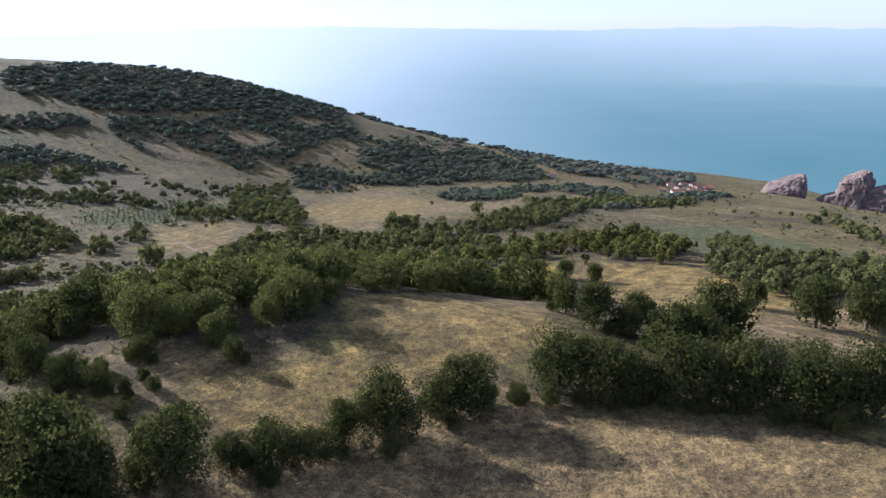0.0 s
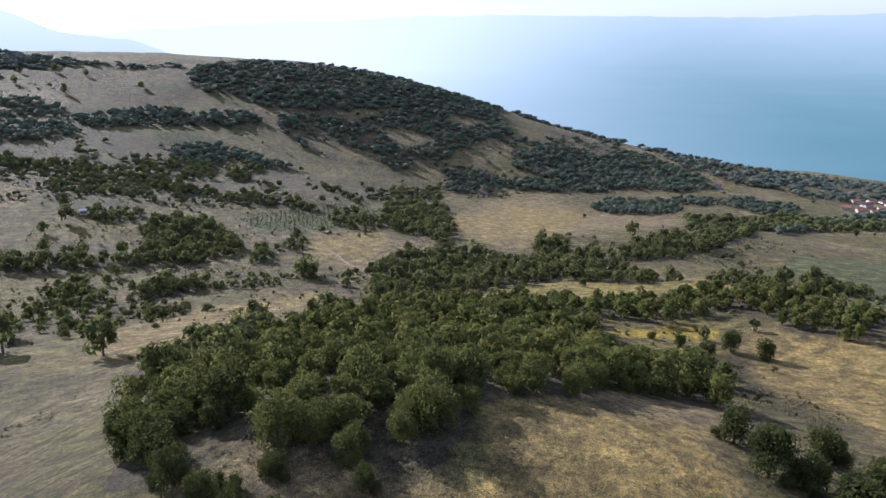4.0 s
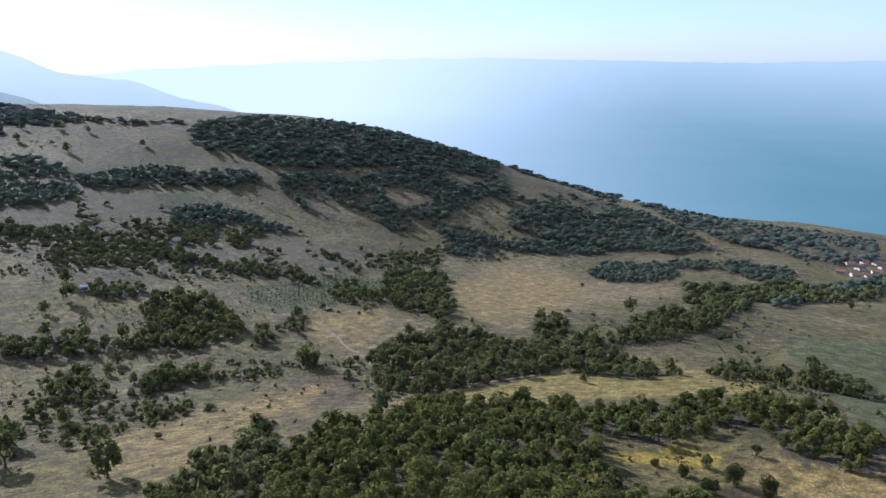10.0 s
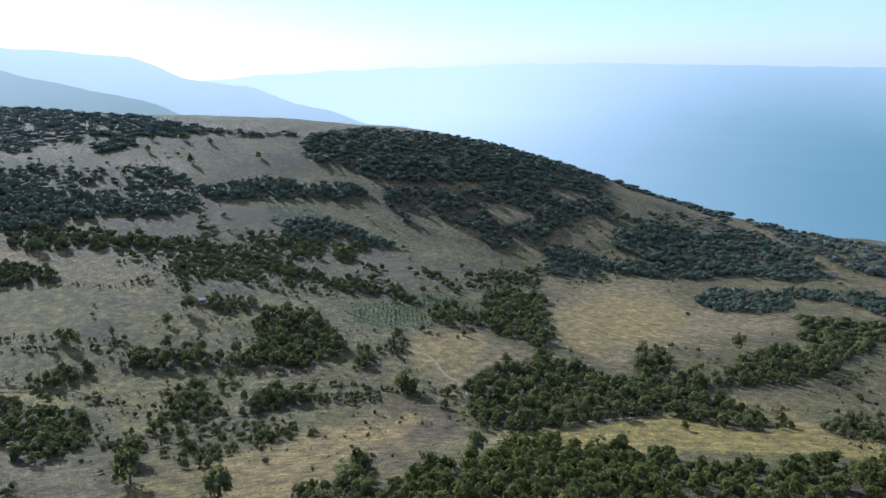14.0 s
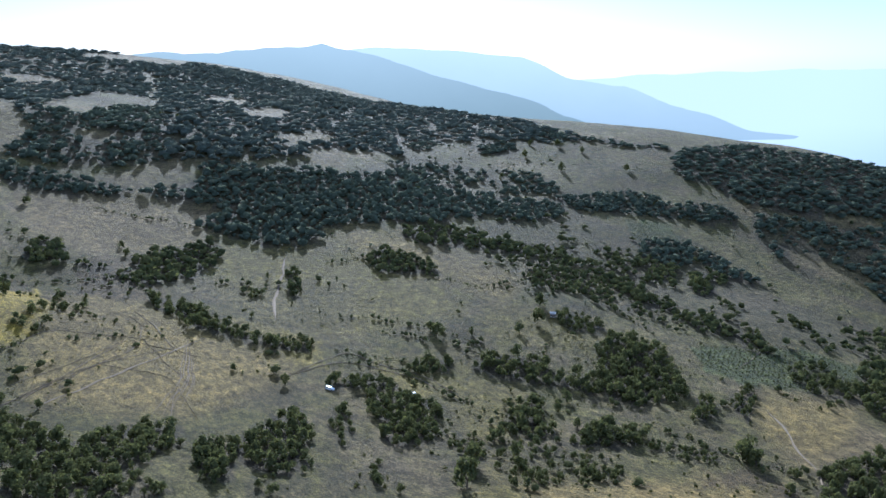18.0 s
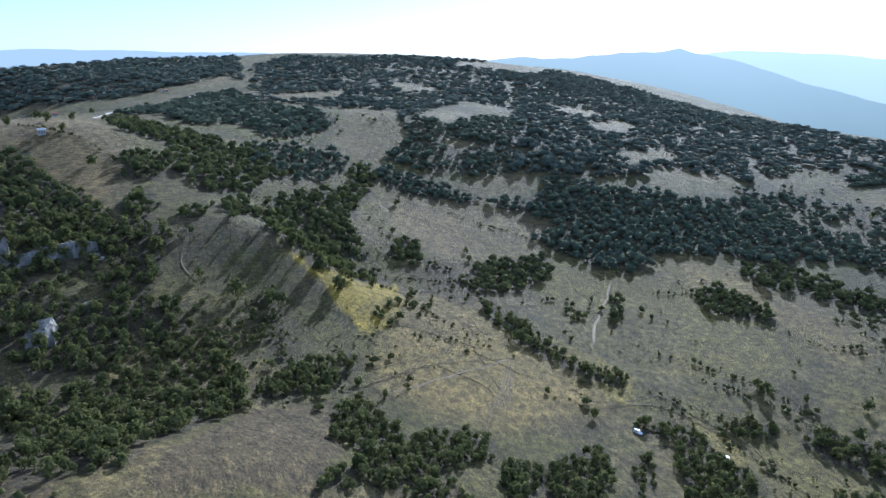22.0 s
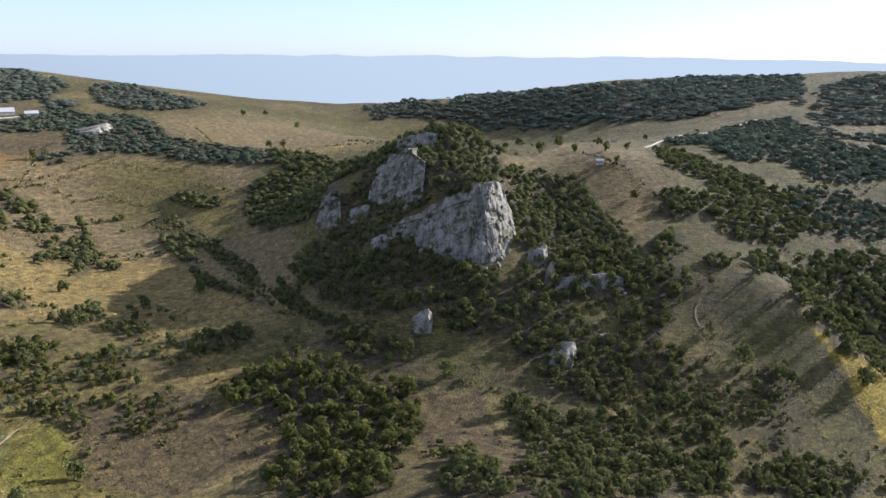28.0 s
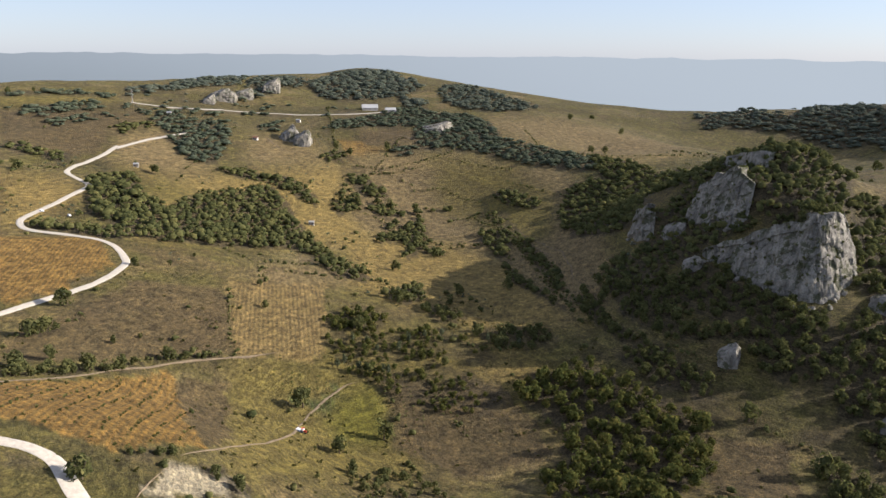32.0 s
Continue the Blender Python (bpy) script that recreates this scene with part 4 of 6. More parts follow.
track("dirt_track", 1.1, -383,149,-348,148,-310,145)
track("dirt_track", 1.1, -376,143,-359,156,-341,168)
track("dirt_track", 1.2, -317,69,-335,89,-348,111,-358,140,-362,166)
track("dirt_track", 2, -419,160,-387,161,-347,157)
track("dirt_track", 1.4, -340,76,-356,109,-381,146)
track("dirt_track", 2, -445,-10,-425,-16)
track("dirt_track", 2, -472,-446,-459,-405,-439,-367)
track("dirt_track", 2, -488,-465,-452,-373,-389,-299)
track("dirt_track", 1.6, -175,490,-169,427)
track("dirt_track", 2, -305,187,-310,209,-309,238,-279,255,-247,261)
track("dirt_track", 3, -136,392,-107,359,-88,335,-78,312)
track("dirt_track", 3, -63,289,-50,302,-35,308,-21,316,-8,323,9,329)
track("dirt_track", 3, 34,327,63,335,81,332)
track("dirt_track", 4, 150,793,173,816,200,855)
track("dirt_track", 4, -902,-326,-874,-244,-1060,-242)
track("dirt_track", 3, -358,-823,-387,-807,-389,-762,-406,-747)
track("dirt_track", 3, -783,-88,-856,-57,-989,-14)

HUB = (-4.0, 20.0)                    # the middle of the ground's rings
seen = np.radians(np.arange(-52, 196, 0.36))
rest = np.radians(np.arange(196, 308, 4.0))
turns = np.concatenate([seen, rest])
rings = np.concatenate([[0.5], np.geomspace(22, 4960, 330)])
TT, RR = np.meshgrid(turns, rings)
gx, gy = HUB[0] - np.sin(TT) * RR, HUB[1] + np.cos(TT) * RR
gz = height(gx, gy)
gz[RR > 2600] = np.minimum(gz[RR > 2600], -330)
nr, nt = gx.shape
cell = np.arange(nr * nt).reshape(nr, nt)
quads = np.stack([cell[:-1], np.roll(cell, -1, 1)[:-1], np.roll(cell, -1, 1)[1:], cell[1:]], -1).reshape(-1, 4)
ground = mesh_object("ground", np.stack([gx, gy, gz], -1).reshape(-1, 3), quads, GROUND, smooth=True)
tagged(ground, "rolling dry pasture and fallow fields in late summer", "ground", kind="structure")
wx, wy = gx + fractal(gx, gy, 14, 5, 2) * 5, gy + fractal(gx, gy, 14, 6, 2) * 5
layers = {k: np.zeros(gx.shape, np.float32) for k in (*FIELD_COLOURS, "rows")}
for kind, ring in FIELDS:
    spot = inside(wx, wy, ring)
    for k in layers:                  # a later field lies over an earlier one
        layers[k][spot] = 0.0
    layers[kind][spot] = 0.85
    if kind in ("ochre", "stubble", "green"):
        layers["rows"][inside(gx, gy, ring)] = 1.0
for k in ("gold", "olive", "straw", "meadow"):      # grown-over edges fade
    for _ in range(5):
        v = layers[k]
        v[1:-1] = (v[:-2] + 2 * v[1:-1] + v[2:]) / 4
        layers[k] = (np.roll(v, 1, 1) + 2 * v + np.roll(v, -1, 1)) / 4
for _, share, _, ring in WOODS:
    spot = inside(wx, wy, ring)
    layers["woodland"][spot] = np.maximum(layers["woodland"][spot], min(0.85, share))
for ring in CLEARINGS:
    spot = inside(wx, wy, ring)
    layers["woodland"][spot] = 0.0
    layers["straw"][spot] = 0.5
for k, v in layers.items():
    a = ground.data.attributes.new(k, "FLOAT", "POINT")
    a.data.foreach_set("value", v.ravel())



def on_ground(x, y):
    """The height of the ground sheet itself, between its rings."""
    x, y = np.asarray(x, float), np.asarray(y, float)
    q = np.degrees(np.arctan2(-(x - HUB[0]), y - HUB[1]))
    q = np.where(q < -52, q + 360, q)
    a = np.clip((q + 52) / 0.36, 0, len(seen) - 1.001)
    r = np.clip(np.log(np.maximum(np.hypot(x - HUB[0], y - HUB[1]), 22.01) / 22) / np.log(4960 / 22) * 329 + 1, 1, 329.99)
    i, j = r.astype(int), a.astype(int)
    u, v = r - i, a - j
    z = (gz[i, j] * (1 - v) + gz[i, j + 1] * v) * (1 - u) + (gz[i + 1, j] * (1 - v) + gz[i + 1, j + 1] * v) * u
    return np.where((q > 195.5) | (q < -52), height(x, y), z)


def top(x, y):
    return float(on_ground(np.array([x]), np.array([y]))[0])


lake = mesh_object("lake", [(-4900, -4900, -300), (4900, -4900, -300), (4900, 4900, -300), (-4900, 4900, -300)], [(0, 1, 2, 3)], WATER)
tagged(lake, "wide hazy blue lake below the hills", "lake", kind="structure")


# ---- distance ----------------------------------------------------------
def far_range(name, label, mat, reach, foot, profile):
    """A range of far hills: yaw in degrees and crest height, along an arc."""
    yaws = np.arange(profile[0][0], profile[-1][0] + 0.01, 0.25)
    crest = np.interp(yaws, [p[0] for p in profile], [p[1] for p in profile])
    crest = crest + fractal(yaws * 60, yaws * 0, 160, 8, 4) * 14
    rows = []
    for share in np.linspace(0, 1, 7):
        r = reach - (1 - share) * 350
        z = foot + (crest - foot) * share ** 0.8
        rows.append(np.stack([HUB[0] - np.sin(np.radians(yaws)) * r, HUB[1] + np.cos(np.radians(yaws)) * r, z], -1))
    v = np.array(rows)
    c = np.arange(v.shape[0] * v.shape[1]).reshape(v.shape[:2])
    f = np.stack([c[:-1, :-1], c[:-1, 1:], c[1:, 1:], c[1:, :-1]], -1).reshape(-1, 4)
    return tagged(mesh_object(name, v.reshape(-1, 3), f, mat, smooth=True), label, "far hills", kind="structure")


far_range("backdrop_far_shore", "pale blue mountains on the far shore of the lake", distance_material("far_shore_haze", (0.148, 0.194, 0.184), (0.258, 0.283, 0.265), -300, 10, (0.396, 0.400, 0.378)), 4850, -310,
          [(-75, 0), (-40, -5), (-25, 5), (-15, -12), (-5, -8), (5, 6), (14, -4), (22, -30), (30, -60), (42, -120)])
# Glowing sheet added over the lake; its emission pales outward to imitate haze.
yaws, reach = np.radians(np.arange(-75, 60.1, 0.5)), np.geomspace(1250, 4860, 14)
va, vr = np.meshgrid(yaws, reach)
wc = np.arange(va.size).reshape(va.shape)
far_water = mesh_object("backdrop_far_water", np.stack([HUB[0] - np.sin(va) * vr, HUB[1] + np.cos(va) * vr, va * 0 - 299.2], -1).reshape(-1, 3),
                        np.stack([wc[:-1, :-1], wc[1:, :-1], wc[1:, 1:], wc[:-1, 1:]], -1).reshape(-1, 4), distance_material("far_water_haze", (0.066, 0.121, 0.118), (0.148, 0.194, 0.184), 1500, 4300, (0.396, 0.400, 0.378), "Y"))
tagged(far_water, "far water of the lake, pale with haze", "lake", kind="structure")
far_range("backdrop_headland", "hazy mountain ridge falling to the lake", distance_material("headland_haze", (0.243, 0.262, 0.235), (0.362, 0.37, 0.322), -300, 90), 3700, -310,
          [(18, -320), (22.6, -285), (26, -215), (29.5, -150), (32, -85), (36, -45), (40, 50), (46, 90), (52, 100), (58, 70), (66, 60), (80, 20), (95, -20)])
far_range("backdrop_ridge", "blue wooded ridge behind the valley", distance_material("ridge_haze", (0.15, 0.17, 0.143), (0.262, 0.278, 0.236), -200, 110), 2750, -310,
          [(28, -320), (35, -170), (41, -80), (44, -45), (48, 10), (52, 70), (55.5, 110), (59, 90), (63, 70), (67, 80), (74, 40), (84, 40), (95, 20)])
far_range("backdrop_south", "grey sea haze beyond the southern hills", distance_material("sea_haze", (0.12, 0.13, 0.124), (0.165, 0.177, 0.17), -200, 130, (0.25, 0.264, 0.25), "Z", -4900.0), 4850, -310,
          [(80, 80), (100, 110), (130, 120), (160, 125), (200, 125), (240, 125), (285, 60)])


# ---- trees -------------------------------------------------------------
rng = np.random.default_rng(7)


def crown_arrays(lumps, leaves, size, seed, tall=1.0, corners=3, calm=0.0):
    """Leaf sprays over a bunch of lumps: a crown one metre wide standing on z = 0."""
    g = np.random.default_rng(seed)
    a = g.uniform(0, 2 * np.pi, lumps)
    r = np.sqrt(g.uniform(0, 1, lumps)) * 0.3
    c = np.stack([np.cos(a) * r, np.sin(a) * r, g.uniform(0.22, 0.78, lumps) * tall], -1)
    c[0] = (0, 0, 0.72 * tall)
    rad = g.uniform(0.11, 0.25, lumps) * (1.0 if lumps < 20 else 0.86) * (1.15 - 0.4 * np.abs(c[:, 2] / tall - 0.45))
    which = g.integers(0, lumps, leaves)
    d = g.normal(size=(leaves, 3))
    d[:, 2] += 0.25
    d /= np.linalg.norm(d, axis=1)[:, None]
    pos = c[which] + d * (rad[which] * g.uniform(0.75, 1.08, leaves))[:, None]
    pos[:, 2] = np.maximum(pos[:, 2], 0.03)
    nrm = d + g.normal(size=(leaves, 3)) * 0.38
    nrm /= np.linalg.norm(nrm, axis=1)[:, None]
    t = np.cross(nrm, g.normal(size=(leaves, 3)))
    t /= np.linalg.norm(t, axis=1)[:, None]
    b = np.cross(nrm, t)
    s = size * g.uniform(0.6, 1.3, leaves)[:, None]
    k = g.uniform(0.6, 1.0, (leaves, corners, 1))
    v = [pos + (t * math.cos(6.283 * i / corners) + b * math.sin(6.283 * i / corners)) * s * k[:, i] - nrm * s * 0.2 * (i % 2) for i in range(corners)]
    round_out = d * 0.85 + (pos - (0, 0, 0.4 * tall)) * 0.8 + nrm * 0.4
    round_out /= np.linalg.norm(round_out, axis=1)[:, None]
    round_out = round_out * (1 - calm) + np.array((0, 0, calm))
    round_out /= np.linalg.norm(round_out, axis=1)[:, None]
    return np.stack(v, 1).reshape(-1, 3), np.arange(leaves * corners).reshape(-1, corners), np.repeat(round_out, corners, 0)


def clump_arrays(lobes, sprays, size, seed, tall=1.0):
    """A far crown: a few uneven leafy lobes with a ragged fringe of sprays, one metre wide, on z = 0."""
    g = np.random.default_rng(seed)
    bm = bmesh.new()
    bmesh.ops.create_icosphere(bm, subdivisions=1, radius=1.0)
    ball = np.array([v.co[:] for v in bm.verts])
    tris = np.array([[v.index for v in f.verts] for f in bm.faces if f.calc_center_median().z > -0.62])
    bm.free()
    vs, fs, ns, n = [], [], [], 0
    for i in range(lobes):
        a, r = g.uniform(0, 6.283), (0.0 if i == 0 else g.uniform(0.16, 0.32))
        centre = np.array((math.cos(a) * r, math.sin(a) * r, (0.56 if i == 0 else g.uniform(0.3, 0.5)) * tall))
        rad = g.uniform(0.3, 0.38) if i == 0 else g.uniform(0.2, 0.3)
        shape = ball * g.uniform(0.66, 1.22, (len(ball), 1)) * (rad, rad, rad * tall * 1.1)
        vs.append(shape + centre)
        fs.append(tris + n)
        ns.append(ball * 0.8 + (0, 0, 0.25))
        n += len(ball)
    v, f, m = crown_arrays(max(lobes, 3), sprays, size, seed, tall, 3, 0.3)
    vs, fs, ns = vs + [v], fs + [f + n], ns + [m]
    ns = np.concatenate(ns)
    return np.concatenate(vs), np.concatenate(fs), ns / np.linalg.norm(ns, axis=1)[:, None]


def soften(me, normals):
    """Leaves take the light as the rounded crown that they make up."""
    a = me.attributes.new("custom_normal", "FLOAT_VECTOR", "POINT")
    a.data.foreach_set("vector", np.ascontiguousarray(normals, np.float32).ravel())


def trunk_arrays(sides, seed):
    """A leaning tapered trunk with a few limbs, for a crown one metre wide."""
    g = np.random.default_rng(seed)
    verts, faces = [], []

    def limb(a, b, r0, r1):
        a, b = np.array(a, float), np.array(b, float)
        w = (b - a) / np.linalg.norm(b - a)
        u = np.cross(w, (0.3, 1, 0.2))
        u /= np.linalg.norm(u)
        v = np.cross(w, u)
        n0 = len(verts)
        for p, r in ((a, r0), (b, r1)):
            for i in range(sides):
                q = 2 * np.pi * i / sides
                verts.append(p + (u * np.cos(q) + v * np.sin(q)) * r)
        for i in range(sides):
            j = (i + 1) % sides
            faces.append((n0 + i, n0 + j, n0 + sides + j, n0 + sides + i))

    lean = g.uniform(-0.05, 0.05, 2)
    fork = (lean[0], lean[1], 0.22)
    limb((0, 0, -0.12), fork, 0.04, 0.028)
    for i in range(4):
        q = i * 1.57 + g.uniform(-0.5, 0.5)
        limb(fork, (lean[0] + np.cos(q) * 0.24, lean[1] + np.sin(q) * 0.24, g.uniform(0.45, 0.7)), 0.022, 0.008)
    return np.array(verts), np.array(faces)


CLOSE = [crown_arrays(46, 6200, 0.025, s, 0.9) for s in range(3)]
NEAR = [crown_arrays(34, 2900, 0.037, s, 0.9) for s in range(6)]
MID = [crown_arrays(11, 230, 0.112, s, 0.95) for s in range(20, 27)]
FAR = [clump_arrays(2, 40, 0.15, s, 0.9) for s in range(30, 42)]
FARTHEST = [clump_arrays(2, 14, 0.18, s, 0.8) for s in range(50, 60)]
TRUNK = [trunk_arrays(6, s) for s in range(3)]


def shared_mesh(name, arrays, mat):
    me = bpy.data.meshes.new(name)
    me.from_pydata(arrays[0].tolist(), [], arrays[1].tolist())
    me.materials.append(mat)
    if len(arrays) > 2:
        soften(me, arrays[2])
    return me


CLOSE_CROWN = {m.name: [shared_mesh("crown", a, m) for a in CLOSE] for m in (LEAF, LEAF_NEAR, LEAF_COPPICE)}
NEAR_CROWN = {m.name: [shared_mesh("crown", a, m) for a in NEAR] for m in (LEAF, LEAF_NEAR, LEAF_COPPICE)}
MID_CROWN = {m.name: [shared_mesh("crown", a, m) for a in MID] for m in (LEAF, LEAF_COPPICE, LEAF_WILLOW)}
TRUNK_MESH = [shared_mesh("trunk", a, BARK) for a in TRUNK]


def tree(x, y, wide, mat=None, near=True, label="", group="", squat=1.0, lift=-0.05):
    """A tree of its own: trunk and leafy crown."""
    mat = mat or LEAF
    root = tagged(new("tree"), label or "broad-leaved tree with a dense dark green crown", "tree", group)
    k = int(rng.integers(0, 1000))
    close = near and wide > 3 and math.hypot(x - HUB[0], y - HUB[1]) < 85
    pool = (CLOSE_CROWN if close else NEAR_CROWN if near else MID_CROWN)[mat.name]
    for name, me in (("trunk", TRUNK_MESH[k % 3]), ("crown", pool[k % len(pool)])):
        ob = new(name, me)
        ob.parent = root
        if name == "crown":
            ob.location = (0, 0, lift)
    root.matrix_world = pose(x, y, top(x, y), 0, 0, float(rng.uniform(0, 360))) @ Matrix.Diagonal((wide, wide, wide * squat, 1))
    return root


def joined(name, spots, pool, mat, label, trunks=True, category="woodland"):
    """Many plants in one mesh: spots of x, y, z, width, height."""
    vs, fs, ns, n = [], [], [], 0
    for i, (x, y, z, w, h) in enumerate(spots):
        v, f, m = pool[i % len(pool)]
        q = rng.uniform(0, 2 * np.pi)
        c, s = np.cos(q), np.sin(q)
        vs.append(np.stack([(v[:, 0] * c - v[:, 1] * s) * w + x, (v[:, 0] * s + v[:, 1] * c) * w + y, v[:, 2] * h + z], -1))
        fs.append(f + n)
        ns.append(np.stack([m[:, 0] * c - m[:, 1] * s, m[:, 0] * s + m[:, 1] * c, m[:, 2]], -1))
        n += len(v)
    if not vs:
        return None
    v, f = np.concatenate(vs), np.concatenate(fs)
    me = bpy.data.meshes.new(name)
    me.vertices.add(len(v))
    me.vertices.foreach_set("co", v.ravel())
    me.loops.add(f.size)
    me.loops.foreach_set("vertex_index", f.ravel().astype(np.int32))
    me.polygons.add(len(f))
    me.polygons.foreach_set("loop_start", np.arange(0, f.size, f.shape[1], dtype=np.int32))
    me.update(calc_edges=True)
    soften(me, np.concatenate(ns))
    me.materials.append(mat)
    return tagged(new(name, me), label, category, kind="stuff")


def scatter(ring, spacing, share, far_grow=True):
    """Uneven spots inside an outline, with gaps where share is low."""
    r = np.array(ring, float).reshape(-1, 2)
    lo, hi = r.min(0), r.max(0)
    mid = (lo + hi) / 2
    if far_grow:
        spacing = max(spacing, float(np.hypot(*(mid - HUB))) / 112)
    step = spacing * 1.04
    xs, ys = np.meshgrid(np.arange(lo[0], hi[0] + step, step), np.arange(lo[1], hi[1] + step, step))
    xs = xs.ravel() + rng.uniform(-0.42, 0.42, xs.size) * step
    ys = ys.ravel() + rng.uniform(-0.42, 0.42, ys.size) * step
    keep = inside(xs + fractal(xs, ys, 25, 3, 2) * spacing, ys + fractal(xs, ys, 25, 4, 2) * spacing, r)
    keep &= fractal(xs, ys, 32, 11, 3) * 0.4 + fractal(xs, ys, 110, 13, 2) * 0.4 + rng.uniform(-0.5, 0.5, xs.size) * 0.6 < (share - 0.5) * 1.8
    for ring in CLEARINGS:
        keep &= ~inside(xs + fractal(xs, ys, 25, 3, 2) * 6, ys + fractal(xs, ys, 25, 4, 2) * 6, ring)
    return np.stack([xs[keep], ys[keep]], -1), spacing


TAKEN = {}


def free_spots(spots, spacing):
    """Leave out the spots where a tree of another wood already stands."""
    keep = []
    for x, y in spots:
        i, j = int(x // 12), int(y // 12)
        gap = spacing * 0.62
        if all((x - a) ** 2 + (y - b) ** 2 > gap * gap for u in (-1, 0, 1) for v in (-1, 0, 1) for a, b in TAKEN.get((i + u, j + v), ())):
            keep.append((x, y))
    for x, y in keep:
        TAKEN.setdefault((int(x // 12), int(y // 12)), []).append((x, y))
    return np.array(keep).reshape(-1, 2)


NEARBY = []                            # the trees that stand nearest, as things of their own
for name, share, crown, ring in WOODS:
    spots, spacing = scatter(ring, crown, share)
    spots = free_spots(spots, spacing)
    if not len(spots):
        continue
    z = on_ground(spots[:, 0], spots[:, 1])
    keep = z > -297
    spots, z = spots[keep], z[keep]
    far = np.hypot(spots[:, 0] - HUB[0], spots[:, 1] - HUB[1])
    w = spacing * np.clip(rng.lognormal(0.1, 0.26, len(spots)), 0.6, 1.7)
    h = w * rng.uniform(0.8, 1.15, len(spots))
    close_by = np.clip((190 - far) / 60, 0, 1)        # the taller oaks on the near slopes
    w, h = w * (1 + 0.12 * close_by), h * (1 + 0.25 * close_by)
    broad = np.clip((far - 420) / 500, 0, 1)          # far canopies close up
    w, h = w * (1 + 0.25 * broad), h * (1 - 0.5 * broad)
    rows = np.stack([spots[:, 0], spots[:, 1], z - 0.1, w, h], -1)
    coppice = name.startswith("coppice")
    close = far < 150
    for row in rows[close]:
        NEARBY.append((*row, coppice))
    # Farther woods take the leaf copies that have haze in their colour.
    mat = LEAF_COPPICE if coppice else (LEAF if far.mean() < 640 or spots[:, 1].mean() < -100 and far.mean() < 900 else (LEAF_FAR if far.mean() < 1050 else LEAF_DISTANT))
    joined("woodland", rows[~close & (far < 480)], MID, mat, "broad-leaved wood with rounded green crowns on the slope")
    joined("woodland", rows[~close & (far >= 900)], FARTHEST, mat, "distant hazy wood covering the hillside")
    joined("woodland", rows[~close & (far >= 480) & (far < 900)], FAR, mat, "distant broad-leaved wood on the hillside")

NEARBY.sort(key=lambda r: math.hypot(r[0] - HUB[0], r[1] - HUB[1]))
for x, y, z, w, h, coppice in NEARBY[:110]:
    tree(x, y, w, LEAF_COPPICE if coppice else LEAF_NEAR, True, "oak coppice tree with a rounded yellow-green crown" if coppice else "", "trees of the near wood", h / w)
rows = np.array([r[:5] for r in NEARBY[110:]])
if len(rows):
    joined("woodland", rows, [crown_arrays(13, 800, 0.058, s, 0.95) for s in range(80, 85)], LEAF_COPPICE, "oak coppice with rounded yellow-green crowns")


# ---- single trees ------------------------------------------------------
LONE = []


def stand(*spots):
    for x, y, wide in spots:
        far = math.hypot(x - HUB[0], y - HUB[1])
        near = far < 190
        if far > 360:
            LONE.append((x, y, top(x, y) - 0.1, wide, wide * float(rng.uniform(0.9, 1.2))))
            continue
        if far < 135:
            for _ in range(2):
                q = rng.uniform(0, 6.28)
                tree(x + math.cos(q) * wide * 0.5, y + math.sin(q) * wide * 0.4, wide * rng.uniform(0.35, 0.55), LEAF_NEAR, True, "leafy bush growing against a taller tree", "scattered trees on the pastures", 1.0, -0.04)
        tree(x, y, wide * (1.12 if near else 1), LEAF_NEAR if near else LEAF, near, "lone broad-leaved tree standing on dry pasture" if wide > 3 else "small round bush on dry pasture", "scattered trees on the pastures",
             float(rng.uniform(1.0, 1.35)), -0.06 if near or wide < 3.5 else -0.02)


stand((-51, 294, 11), (-303, 402, 11), (-267, 480, 4.5), (-266, 572, 11), (-53, 313, 10.9), (-547, 635, 9.3), (-97, 532, 6.2), (120, 331, 11), (65, 778, 6.4), (4, 767, 6.3), (-538, 198, 5.6), (-501, 170, 3.5), (-447, 102, 7.6), (-419, 269, 8.3))
stand((-451, 268, 4.3), (-439, -28, 11), (-351, -18, 9), (-497, -42, 11), (-514, 15, 11), (-343, 301, 2.3), (-284, 356, 7.7), (-357, 99, 1.9), (-322, -128, 11), (-636, -119, 7.3), (-603, -102, 6.9), (-638, -148, 7.4), (-714, -229, 11), (-547, -76, 8.9))
stand((-419, -5, 7), (-225, -64, 8.8), (-529, -212, 7.4), (-300, 13, 10.8), (-340, 29, 6), (-323, 46, 8.7), (-324, 54, 8.7), (-329, 60, 5.9), (-492, -568, 8.8), (-421, -464, 5.3), (-328, -359, 10.1), (-440, -558, 8.3), (-388, -492, 7.4), (-150, -231, 9.8))
stand((-290, -106, 2.3), (-389, -279, 9.8), (-377, -606, 11), (-391, -600, 11), (-415, -597, 11), (-424, -586, 11), (-455, -749, 8.6), (-703, -182, 10.5), (-644, -150, 7.5), (-660, -124, 8.7), (-741, -558, 10.6), (-715, -560, 11), (-877, -637, 11), (-813, -116, 6.6))
stand((-247, -274, 6.7), (-226, -335, 10.8), (-51, -348, 11), (-100, -348, 3.3), (-204, -291, 7.9), (-287, -271, 7), (-325, -436, 11), (-53, -319, 7.1), (-67, -310, 7), (-81, -312, 7.7), (-106, -324, 8.7), (-39, -309, 7.4), (-242, -544, 8))
